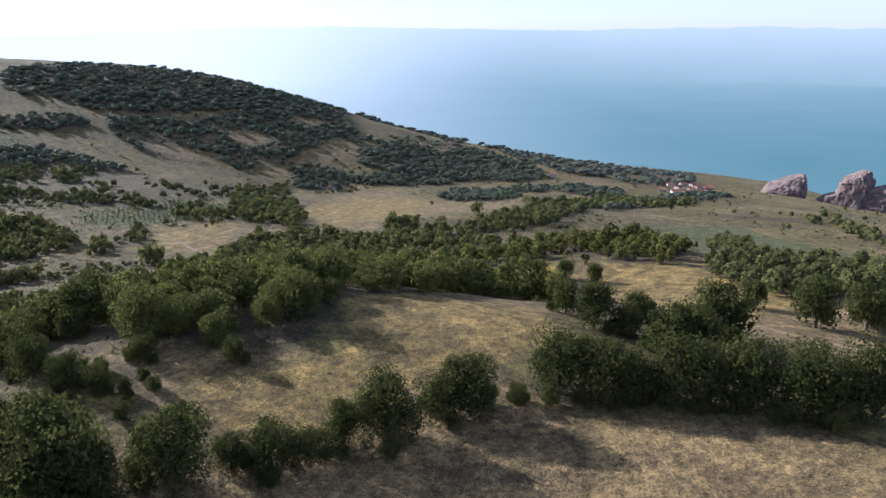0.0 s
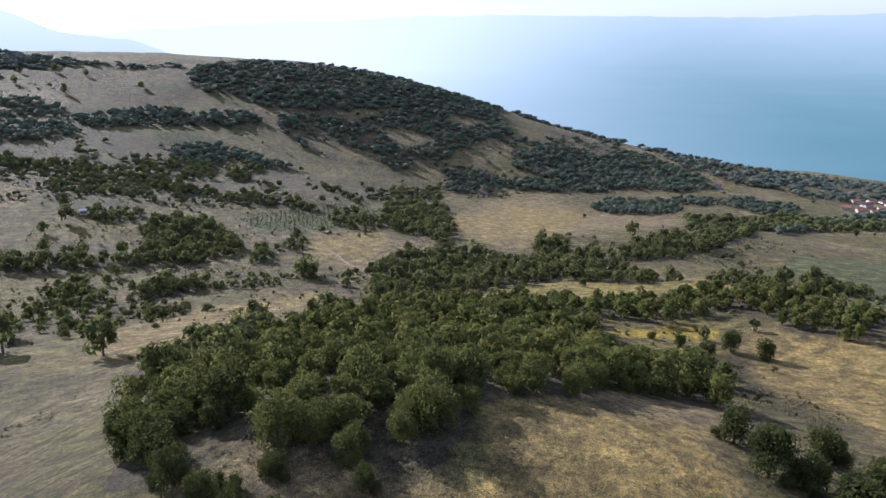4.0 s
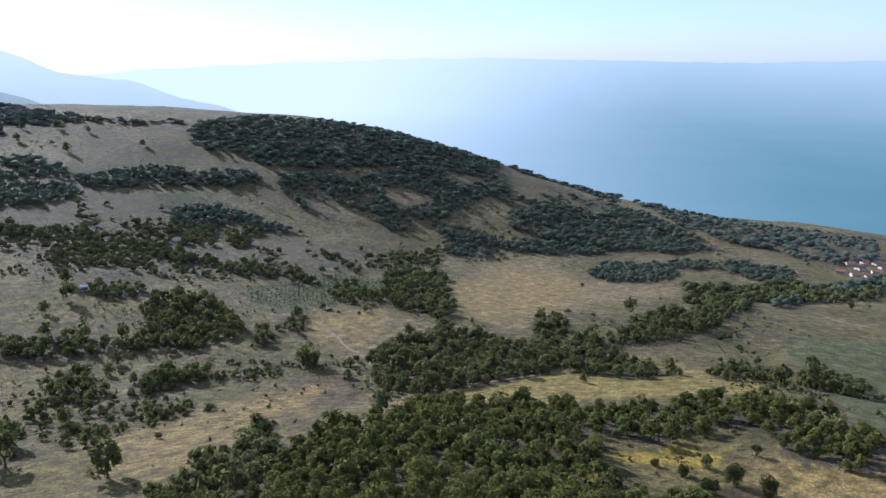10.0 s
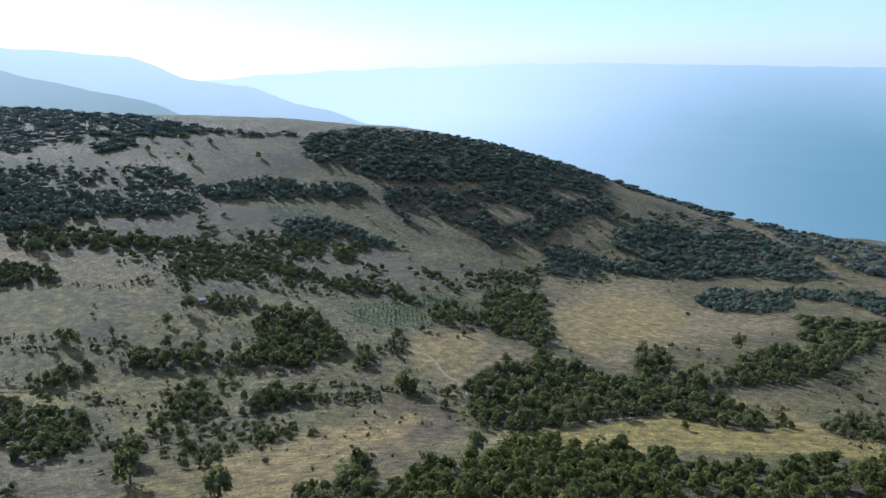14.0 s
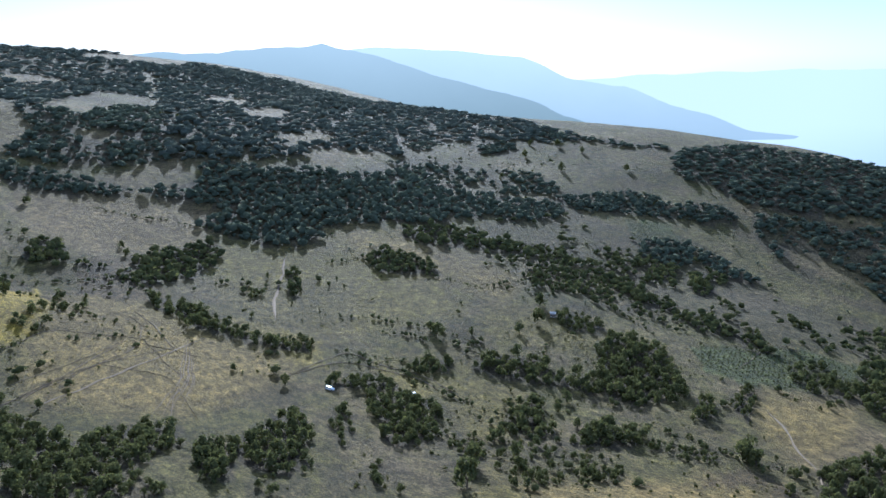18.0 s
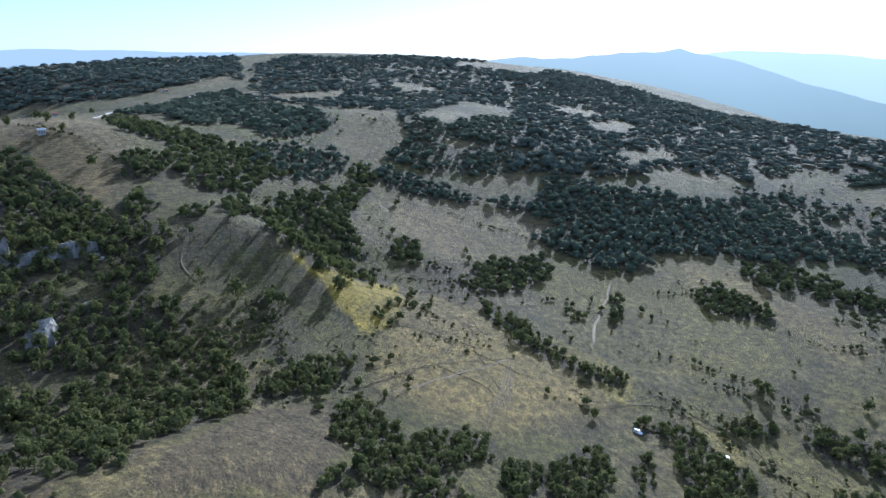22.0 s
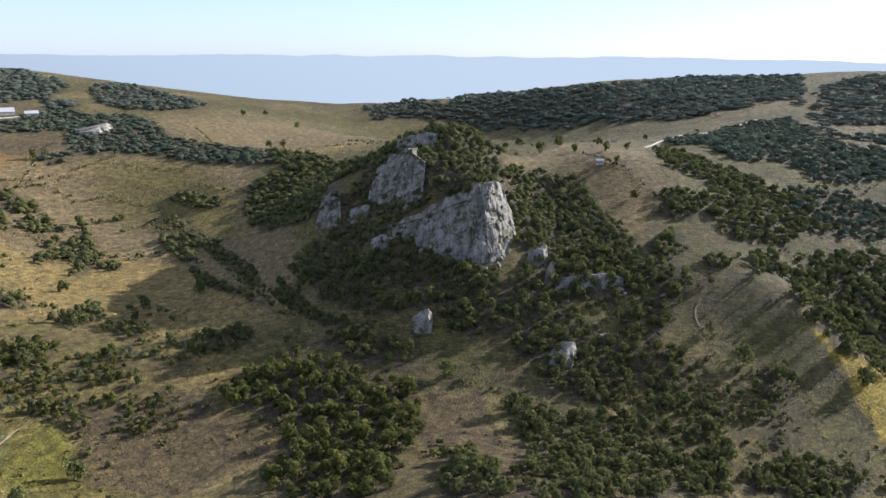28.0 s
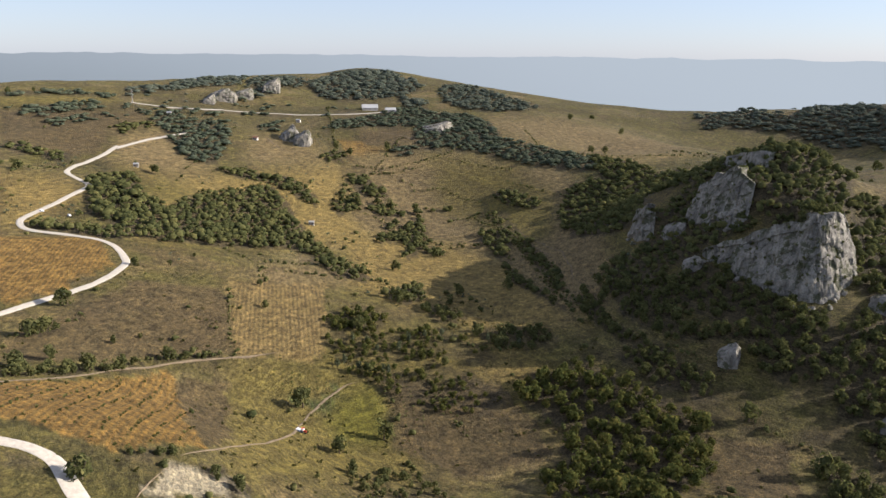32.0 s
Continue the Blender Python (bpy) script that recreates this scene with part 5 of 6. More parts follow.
stand((-119.4, 323.3, 9.9), (-112.9, 323.1, 10.4), (-96.5, 326.4, 5.7), (-60.3, 241.3, 9.4), (-131.1, 184, 12), (-173, 192, 12), (-185.6, 209, 9.5), (-201.6, 243.9, 7), (-183.1, 234, 7.6), (16.6, 311.2, 4.7), (56.7, 479, 12), (-630.6, 789.3, 9.6))
stand((-598.6, 738.2, 10.6), (-597.8, 808.2, 9.6), (-556.7, 807, 10.1), (-528.6, 725.3, 12), (-471.5, 781.6, 8.7), (103, 318.9, 12), (93.4, 360.7, 4.4), (110.3, 376.4, 5.3), (29.7, 578.5, 4.3), (31.5, 205.6, 2.9), (38.6, 200.1, 3.9), (46.1, 206.3, 4.8))
stand((43.3, 189.5, 5.8), (51.6, 196.7, 6), (62.9, 216.6, 4.3), (59.4, 191.6, 5.3), (-45.1, 419.7, 3.2), (236.6, 575.5, 7.2), (-113.6, 424.6, 5.1), (-116, 417, 2.9), (-251, 341.6, 1.7), (-155.6, 345.2, 3.2), (-192.4, 324.4, 4.4), (-210.5, 308.6, 6.9))
stand((-109, 336.4, 2.7), (-132.4, 304.9, 2.2), (-124.9, 307.3, 2.2), (-318.1, 307.7, 7.4), (-327.4, 342.6, 3.9), (-299.5, 326.3, 5.2), (-283.7, 377.1, 12), (-205.7, 294.8, 5.6), (-187.9, 287.5, 6), (-385.5, 162.4, 2.1), (-389.1, 149.2, 2.4), (-402.5, 144.6, 2.5))
stand((-390.4, 156.2, 1.7), (-445.8, 167.1, 3.5), (-405.7, 303.8, 2.9), (-360.3, 276.8, 3), (-387.2, 219.8, 3.7), (-416.7, 299, 2.9), (-406.8, 339.2, 2.6), (-201.2, 239.8, 6.1), (-312.6, 191.8, 2.2), (-619.4, 467.2, 3.7), (-299.6, 189, 6.1), (-119.9, 329.4, 9.1))
stand((-554.5, 140.3, 5.6), (-522.4, 196, 6.4), (-612.4, 158, 8.2), (-399.7, 33.2, 10.1), (-313.6, 81, 4.6), (-381.3, 153.5, 2.4), (-376, 158.8, 2.8), (-405.4, 139.1, 2.2), (-435.9, 86.2, 9.6), (-422.1, 74, 5.7), (-414.7, 296.2, 3.4), (-365.4, 270.9, 2.7))
stand((-309.7, 306.4, 11.2), (-422.7, 309.7, 2.6), (-308.7, -86.4, 12), (-300, -75.3, 9.6), (-403.1, 15.1, 12), (-397.7, 38.5, 10.3), (-417.2, 77, 12), (-433.3, 67.4, 12), (-340, 4.6, 12), (-679.4, -109.1, 7.2), (-704.8, -141.8, 9.3), (-685.4, -176.3, 8))
stand((-642.6, -182.7, 11.9), (-687.4, -233.2, 8.2), (-875.9, -737.8, 11.1), (-946.5, -751.7, 11.7), (-308.1, -344.5, 8), (-365.2, -343.9, 10.3), (-356.9, -186.8, 10.4), (-366.1, -256.9, 8.4), (-37.9, -182.9, 9.5), (-179.4, -238.3, 9.8), (-155, -275.9, 12), (-144.3, -210.1, 6.2))
stand((-73, -386.3, 12), (-85, -342, 4.5), (-193.2, -405.5, 5.5), (-166.1, -375.1, 3.3), (-182.4, -374.4, 5.9), (-217.6, -691, 10.8), (-208.1, -720.1, 3.7), (-146.7, -441.3, 4), (-125.3, -440.6, 6.3), (-170.1, -459.7, 3.4), (-101.7, -696.3, 11.7), (-148.2, -1021.2, 10.1))
stand((-176.9, -1024.6, 6.8), (-402.4, -545.7, 9.1), (-449.1, -575.3, 11), (-375.2, -354.1, 8), (-460.1, -723.4, 11.3), (-513.2, -721.3, 11.6), (-385.7, -460.1, 9.2), (-389.9, -323.6, 4.3), (-34.3, 56, 12), (-30.7, 57.6, 6.7), (-40.2, 60.5, 7.9), (-23.9, 60.9, 8.8))
stand((-26.5, 61.7, 4.8), (-18.7, 64.2, 4.5), (-14.5, 65, 6.6), (-10.9, 66.3, 4.9), (-6.9, 69.4, 5.3), (-1.1, 71, 9), (9.1, 75.4, 7.9), (5.4, 74.8, 6.3), (15.8, 77.7, 3.1), (21.7, 80.3, 8.8), (27, 78.2, 8.4), (31.3, 77.1, 7.6))
stand((36.2, 75.8, 8.4), (40.7, 74.8, 8.5), (45.7, 73.3, 8.6), (33.2, 103.3, 7.4), (30.7, 113.1, 5.8), (38.6, 101.7, 5.9), (44.7, 113.4, 6.6), (42.8, 95, 8.1), (47.5, 95, 8.2), (54.9, 102.6, 12), (87.7, 152.3, 7.4), (91.3, 132.2, 10.6))
stand((103.8, 133, 11.1), (109.7, 135.8, 7.3), (51.1, 69.6, 9.4), (55.1, 70.1, 7.1), (59.8, 70.3, 9), (-49.5, 84.8, 5.9), (-43.2, 81, 4.9), (-38.6, 79.2, 4), (-37.1, 88.5, 3.4), (-35.7, 87.8, 4), (-23.1, 87.4, 3.4), (-86, 144.8, 12))
stand((-62.7, 112.6, 6.7))
for x, y in ((-191, -302), (-197, -304), (-201, -295), (-212, -287), (-213, -283), (-220, -316), (-220, -305), (-213, -321), (-243, -305), (-256, -306), (-233, -301), (-266, -301), (-283, -277), (-289, -296), (-294, -261)):
    tree(x, y, 3.6, LEAF_WILLOW, False, "slender pale tree with thin yellowing leaves beside a field", "pale trees along the creek", float(rng.uniform(1.7, 2.3)), 0.15)

joined("lone_trees", LONE, MID, LEAF, "lone broad-leaved trees dotted over the far pastures", category="tree")

# ---- roads -------------------------------------------------------------
for name, width, line in TRACKS:
    width *= 0.8 if name == "gravel_road" else (0.6 if width > 2.4 else 0.42)
    p = np.array(line, float).reshape(-1, 2)
    fine = []
    ext = np.vstack([2 * p[0] - p[1], p, 2 * p[-1] - p[-2]])
    for i in range(1, len(ext) - 2):
        a, b, c, d = ext[i - 1:i + 3]
        for s in np.linspace(0, 1, max(4, int(np.linalg.norm(c - b) / 3)), endpoint=False):
            fine.append(0.5 * (2 * b + (c - a) * s + (2 * a - 5 * b + 4 * c - d) * s ** 2 + (3 * b - a - 3 * c + d) * s ** 3))
    fine = np.array(fine)
    if name == "dirt_track":
        fine = fine + np.stack([fractal(fine[:, 0], fine[:, 1], 22, 41, 3), fractal(fine[:, 0], fine[:, 1], 22, 42, 3)], -1) * 2.5
    way = np.gradient(fine, axis=0)
    way /= np.linalg.norm(way, axis=1)[:, None] + 1e-9
    side = np.stack([-way[:, 1], way[:, 0]], -1)
    ends = np.minimum(np.arange(len(fine)), np.arange(len(fine))[::-1]) / 5.0
    if name == "dirt_track":                                         # tracks run out into the grass
        side = side * (np.clip(ends, 0.12, 1) * (0.75 + 0.45 * fractal(fine[:, 0], fine[:, 1], 11, 44, 2)))[:, None]
    cols = 7 if name == "gravel_road" else 5
    v = []
    for j, o in enumerate(np.linspace(-0.5, 0.5, cols)):
        edge = 1 + (fractal(fine[:, 0], fine[:, 1], 6, 20 + j, 2) * 0.22 if j in (0, cols - 1) else 0)
        q = fine + side * (width * o * edge)[:, None] if j in (0, cols - 1) else fine + side * width * o
        lift = (0.02 if j in (0, cols - 1) else (0.3 if name == "gravel_road" else 0.16)) + np.hypot(q[:, 0], q[:, 1]) * 0.0004
        if name == "dirt_track" and j == cols // 2:
            lift = lift + 0.06
        v.append(np.stack([q[:, 0], q[:, 1], on_ground(q[:, 0], q[:, 1]) + lift], -1))
    v = np.array(v)
    c = np.arange(v.shape[0] * v.shape[1]).reshape(v.shape[:2])
    f = np.stack([c[:-1, :-1], c[:-1, 1:], c[1:, 1:], c[1:, :-1]], -1).reshape(-1, 4)
    tagged(mesh_object("road" if name == "gravel_road" else "dirt_track", v.reshape(-1, 3), f, GRAVEL if name == "gravel_road" else DIRT, smooth=True),
           "pale gravel country road winding over the pasture" if name == "gravel_road" else "worn earth farm track across the grass", "road", kind="structure")


# ---- rocks -------------------------------------------------------------
def crag(wide, deep, tall, seed, rough=4):
    """One blocky mass of limestone: a ball cut by random planes, then fissured."""
    g = random.Random(seed)
    cuts = [(Vector((g.uniform(-1, 1), g.uniform(-1, 1), g.uniform(-0.5, 0.8))).normalized(), g.uniform(0.52, 0.8)) for _ in range(9)]
    for way, at in (((0, -1, 0.2), 0.5), ((-0.3, -0.1, 1), 0.5), ((1, -0.35, 0.1), 0.62), ((-1, -0.3, 0.35), 0.66), ((0.2, -0.7, 0.7), 0.6)):
        cuts.append((Vector(way).normalized(), at + g.uniform(-0.05, 0.05)))
    off = Vector((g.uniform(0, 50), g.uniform(0, 50), g.uniform(0, 50)))
    bm = bmesh.new()
    bmesh.ops.create_icosphere(bm, subdivisions=rough, radius=1.0)
    for v in bm.verts:
        p = v.co.copy()
        for way, at in cuts:
            d = p.dot(way) - at
            if d > 0:
                p -= way * d * 0.93
        k = 1 + 0.1 * noise.fractal(p * 2.2 + off, 0.8, 2.0, 4) - 0.3 * max(0, 0.14 - abs(noise.noise(Vector((p.x * 4, p.y * 4, p.z * 1.2)) + off)))
        k += 0.03 * (noise.cell(Vector((p.x * 5, p.y * 5, p.z * 3)) + off) - 0.5)
        v.co = Vector((p.x * wide * 0.8 * k, p.y * deep * 0.8 * k, p.z * tall * 0.85 * k))
    return bm


def rock(x, y, z, wide, tall, yaw, slant=0.12):
    """A limestone outcrop of several blocks, bedded in the slope."""
    root = tagged(new("rock_outcrop"), "grey weathered limestone cliff rising from scrub" if wide > 25 else "small grey limestone outcrop among bushes", "rock", "limestone outcrops")
    deep = min(wide, tall * 1.6) * 1.1
    g = random.Random(int(x * 7 + y * 3))
    blocks = [(-0.03, 0, 0, 0.95, 1.0, 1.0)]
    if wide > 9:
        blocks += [(0.31, -0.1, -0.12, 0.3, 0.7, 0.62), (-0.28, -0.05, -0.2, 0.45, 0.8, 0.6), (0.08, -0.2, -0.34, 0.6, 0.6, 0.4)]
    if wide > 25:
        blocks += [(g.uniform(-0.5, 0.5), -0.25, g.uniform(-0.45, -0.25), g.uniform(0.1, 0.2), 0.3, g.uniform(0.2, 0.35)) for _ in range(5)]
    into = 0.45 if wide > 20 and x < 300 else 0.3
    for i, (bx, by, bz, bw, bd, bh) in enumerate(blocks):
        bm = crag(wide * bw, deep * bd, tall * bh, g.random(), 5 if wide * bw > 40 else (4 if wide * bw > 8 else 3))
        lean = bx * wide * slant * 0.5 if i else 0
        if i == 0:
            for v in bm.verts:
                v.co.z += v.co.x * slant * tall / wide * 1.6
        ob = part("rock_face" if i == 0 else "rock_block", bm, PINK_ROCK if x > 300 else ROCK, root)
        ob.location = (bx * wide, by * deep, bz * tall + lean * tall / wide)
    root.matrix_world = pose(x - math.sin(radians(yaw)) * deep * into, y + math.cos(radians(yaw)) * deep * into, z - (tall * 0.15 if wide < 20 else tall * 0.06), 0, 0, yaw)
    return root


def cliff(line, label):
    """A limestone wall let into the hillside: tilted beds, fissures and ledges, with fallen blocks at its foot."""
    c = np.array(line, float)
    root = tagged(new("rock_outcrop"), label, "rock", "limestone outcrops")
    ext = np.vstack([2 * c[0] - c[1], c, 2 * c[-1] - c[-2]])
    fine = []
    for i in range(1, len(ext) - 2):
        a, b, d, e = ext[i - 1:i + 3]
        for s in np.linspace(0, 1, max(3, int(np.linalg.norm((d - b)[:2]) / 0.9)), endpoint=False):
            fine.append(0.5 * (2 * b + (d - a) * s + (2 * a - 5 * b + 4 * d - e) * s ** 2 + (3 * b - a - 3 * d + e) * s ** 3))
    fine = np.array(fine)
    way = np.gradient(fine[:, :2], axis=0)
    way /= np.linalg.norm(way, axis=1)[:, None] + 1e-9
    back = np.stack([-way[:, 1], way[:, 0]], -1)
    run = np.concatenate([[0], np.cumsum(np.linalg.norm(np.diff(fine[:, :2], axis=0), axis=1))])
    ends = smooth(np.minimum(run, run[-1] - run) / 5 + 0.15)
    rows = int(max(8, c[:, 3].max() / 0.95))
    v = []
    for j in range(rows + 4):
        k = min(j, rows) / rows
        top_edge = fine[:, 3] * (1 + 0.1 * fractal(run, run * 0, 7, 51, 3)) + 1.2
        z = fine[:, 2] - 5 + (top_edge + 5) * k
        bed = z * 0.8 - run * 0.34                              # beds dip along the wall
        step = np.floor(bed / 3.1 + fractal(run, z, 9, 52, 2) * 0.7)
        jut = (np.sin(step * 12.9898) * 43758.5453) % 1.0
        block = (np.sin(np.floor(run / 4.3 + step * 0.37) * 78.233 + step * 3.7) * 24634.63) % 1.0
        crack = np.maximum(0, 0.16 - np.abs(fractal(run, z * 0.3, 8, 53, 3))) * 9
        out = (1.4 + jut * 1.3 + block * 1.1 + fractal(run, z, 15, 54, 3) * 2.6 + fractal(run, z, 3.2, 55, 2) * 0.55 - crack) * ends * min(1.0, c[:, 3].max() / 16)
        deep = np.maximum(z - fine[:, 2], 0) * 0.34 - out
        if j > rows:
            deep = deep + (j - rows) * 2.6
            z = z - (j - rows) * 0.5 * (1 + fractal(run, run * 0 + j * 9.0, 4, 56, 2))
        v.append(np.stack([fine[:, 0] + back[:, 0] * deep, fine[:, 1] + back[:, 1] * deep, z], -1))
    v = np.array(v)
    pieces = max(1, int(run[-1] / 24))
    cut = np.linspace(0, len(fine) - 1, pieces + 1).astype(int)
    for a, b in zip(cut, cut[1:]):
        w = v[:, a:b + 1]
        q = np.arange(w.shape[0] * w.shape[1]).reshape(w.shape[:2])
        f = np.stack([q[:-1, :-1], q[:-1, 1:], q[1:, 1:], q[1:, :-1]], -1).reshape(-1, 4)
        mesh_object("rock_face", w.reshape(-1, 3), f, ROCK, root)
    g = random.Random(int(c[0, 0]))
    ledge, brow = [], []
    for _ in range(int(run[-1] * c[:, 3].max() / 75)):              # bushes on the ledges
        x, y, z = v[g.randrange(rows // 4, rows), g.randrange(len(fine))]
        wide = g.uniform(1.0, 3.2)
        ledge.append((x, y, z - wide * 0.35, wide, wide * g.uniform(0.7, 1.0)))
    for i in range(0, len(fine), 3):                                # trees along the brow
        away = fine[i, 3] * 0.36 + g.uniform(1.0, 7.0)
        if fine[i, 3] > 9 and g.random() < 0.8:
            x, y, wide = fine[i, 0] + back[i, 0] * away, fine[i, 1] + back[i, 1] * away, g.uniform(3.0, 5.5)
            brow.append((x, y, top(x, y) - 0.4, wide, wide * g.uniform(0.8, 1.1)))
    joined("scrub", ledge, MID, LEAF, "green bushes rooted on the ledges of the cliff", category="scrub")
    if brow:
        joined("woodland", brow, MID, LEAF, "small trees along the brow of the cliff")
    for _ in range(int(run[-1] / 7)):
        i = g.randrange(len(fine))
        away = g.uniform(1.5, 6.0)
        x, y = fine[i, 0] - back[i, 0] * away, fine[i, 1] - back[i, 1] * away
        wide = g.uniform(1.2, 3.6)
        ob = part("rock_block", crag(wide, wide * g.uniform(0.7, 1.1), wide * g.uniform(0.6, 1.0), g.random(), 2), ROCK, root)
        ob.matrix_world = pose(x, y, top(x, y) + wide * 0.2, 0, 0, g.uniform(0, 360))


for line, label in zip(CLIFFS, ("high tilted grey limestone cliff with a pale sunlit end", "tall grey limestone buttress below a wooded summit", "grey limestone crag above the shaded slope",
                                "low pale limestone ledge between trees", "bare limestone outcrop at the top of the knoll")):
    cliff(line, label)
rock(-410, -219, -2, 12, 13, 121)
rock(-347, -155, -29, 11, 16, 117)
rock(-357, -75, -39, 14, 14, 105)
rock(-427, -113, -3, 13, 11, 107)
rock(-411, -100, -10, 6, 18, 106)
rock(-446, -257, 7, 15, 13, 122)
rock(-622, -758, 29, 40, 14, 142)
rock(-385, -60, -35, 7, 5, 102)
rock(-410, -984, 68, 37, 23, 158)
rock(-383, -971, 64, 17, 17, 159)
rock(-446, -999, 68, 27, 16, 157)
rock(-512, -1041, 76, 28, 25, 155)
rock(-414, -787, 28, 23, 25, 153)
rock(-418, -765, 24, 21, 24, 152)
rock(-613, -750, 27, 32, 13, 142)
rock(537, 919, -221, 52, 37, -30)
rock(526, 923, -228, 30, 24, -30)
rock(609, 875, -214, 45, 47, -35)
rock(626, 861, -220, 40, 33, -36)
rock(591, 884, -225, 35, 17, -34)


# ---- buildings and vehicles ----------------------------------------------
def box(bm, x0, y0, z0, x1, y1, z1):
    v = [bm.verts.new(c) for c in ((x0, y0, z0), (x1, y0, z0), (x1, y1, z0), (x0, y1, z0), (x0, y0, z1), (x1, y0, z1), (x1, y1, z1), (x0, y1, z1))]
    for f in ((0, 3, 2, 1), (4, 5, 6, 7), (0, 1, 5, 4), (1, 2, 6, 5), (2, 3, 7, 6), (3, 0, 4, 7)):
        bm.faces.new([v[i] for i in f])
    return bm


def boxed(*sizes, soft=0.0):
    bm = bmesh.new()
    for s in sizes:
        box(bm, *s)
    if soft:
        bmesh.ops.bevel(bm, geom=bm.edges[:], offset=soft, segments=1, affect="EDGES")
    return bm


def gable(w, d, z0, rise, over=0.4, thick=0.18):
    bm = bmesh.new()
    a, b = w / 2 + over, d / 2 + over
    prof = [(-b, z0), (0, z0 + rise), (b, z0), (b, z0 + thick), (0, z0 + rise + thick), (-b, z0 + thick)]
    ends = [[bm.verts.new((x, y, z)) for y, z in prof] for x in (-a, a)]
    for i in range(6):
        bm.faces.new((ends[0][i], ends[0][(i + 1) % 6], ends[1][(i + 1) % 6], ends[1][i]))
    for e, sides in ((ends[0], 1), (ends[1], -1)):
        bm.faces.new((e[0], e[5], e[4], e[1])[::sides])
        bm.faces.new((e[1], e[4], e[3], e[2])[::sides])
    bmesh.ops.recalc_face_normals(bm, faces=bm.faces[:])
    return bm


def house(x, y, wide, yaw, roof, label, name="house", storeys=1):
    root = tagged(new(name), label, "building", "village houses" if name == "house" else "")
    deep, high = wide * 0.75, 2.8 * storeys
    bm = boxed((-wide / 2, -deep / 2, -1.5, wide / 2, deep / 2, high))
    top_face = gable(wide, deep, high, deep * 0.28, -0.02, 0.02)
    part("wall", bm, PLASTER, root)
    part("gable_wall", top_face, PLASTER, root)
    part("roof", gable(wide, deep, high + 0.03, deep * 0.28), roof, root)
    part("door", boxed((-0.5, -deep / 2 - 0.06, 0, 0.5, -deep / 2 + 0.02, 2.05)), WOOD, root)
    for s in range(storeys):
        for wx in (-0.3, 0.3):
            win = part("window", boxed((wx * wide - 0.5, -deep / 2 - 0.05, 0.9 + s * 2.8, wx * wide + 0.5, -deep / 2 + 0.02, 2.0 + s * 2.8)), DARK, root)
            part("sill", boxed((wx * wide - 0.6, -deep / 2 - 0.14, 0.82 + s * 2.8, wx * wide + 0.6, -deep / 2 + 0.02, 0.9 + s * 2.8)), PLASTER, win)
        for side in (-1, 1):
            part("window", boxed((side * wide / 2 - 0.04, -0.5, 0.9 + s * 2.8, side * wide / 2 + 0.04, 0.5, 2.0 + s * 2.8)), DARK, root)
    if storeys > 1:
        part("chimney", boxed((wide * 0.2, -0.3, high + 0.2, wide * 0.2 + 0.6, 0.3, high + deep * 0.28 + 0.9)), PLASTER, root)
    root.matrix_world = pose(x, y, top(x, y) + 0.1, 0, 0, yaw)
    return root


def wheel(root, x, y, r, wide):
    bm = bmesh.new()
    bmesh.ops.create_cone(bm, cap_ends=True, segments=16, radius1=r, radius2=r, depth=wide, matrix=pose(x, y, r, 90))
    tyre = part("wheel", bm, RUBBER, root)
    bm = bmesh.new()
    bmesh.ops.create_cone(bm, cap_ends=True, segments=12, radius1=r * 0.55, radius2=r * 0.55, depth=wide + 0.04, matrix=pose(x, y, r, 90))
    part("rim", bm, SHEET, tyre)


def vehicle(x, y, yaw, paint, label, van=False):
    root = tagged(new("van" if van else "car"), label, "van" if van else "car")
    long, high = (4.7, 2.0) if van else (4.2, 1.45)
    part("body", boxed((-long / 2, -0.85, 0.3, long / 2, 0.85, 0.95 if not van else 1.1), soft=0.1), paint, root)
    bm = bmesh.new()
    lo, hi = (-long / 2 + 0.1, long / 2 - 1.1), (-long / 2 + 0.25, long / 2 - 1.6) if van else (-long / 2 + 0.9, long / 2 - 1.9)
    z0 = 1.1 if van else 0.95
    v = [bm.verts.new(c) for c in ((lo[0], -0.8, z0), (lo[1], -0.8, z0), (lo[1], 0.8, z0), (lo[0], 0.8, z0), (hi[0], -0.65, high), (hi[1], -0.65, high), (hi[1], 0.65, high), (hi[0], 0.65, high))]
    for f in ((4, 5, 6, 7), (0, 1, 5, 4), (1, 2, 6, 5), (2, 3, 7, 6), (3, 0, 4, 7)):
        bm.faces.new([v[i] for i in f])
    part("cabin", bm, paint, root)
    part("windscreen", boxed((hi[1] + 0.02, -0.6, z0 + 0.06, hi[1] + 0.3, 0.6, high - 0.12)), DARK, root)
    for s in (-1, 1):
        part("side_window", boxed((hi[0] + 0.15, s * 0.74 - 0.03, z0 + 0.08, hi[1] - 0.05, s * 0.74 + 0.03, high - 0.2)), DARK, root)
        for wx in (-long / 2 + 0.8, long / 2 - 0.85):
            wheel(root, wx, s * 0.78, 0.33, 0.2)
        part("headlight", boxed((long / 2 - 0.05, s * 0.6 - 0.15, 0.65, long / 2 + 0.03, s * 0.6 + 0.15, 0.8)), SHEET, root)
    root.matrix_world = pose(x, y, top(x, y) + 0.05, 0, 0, yaw)
    return root


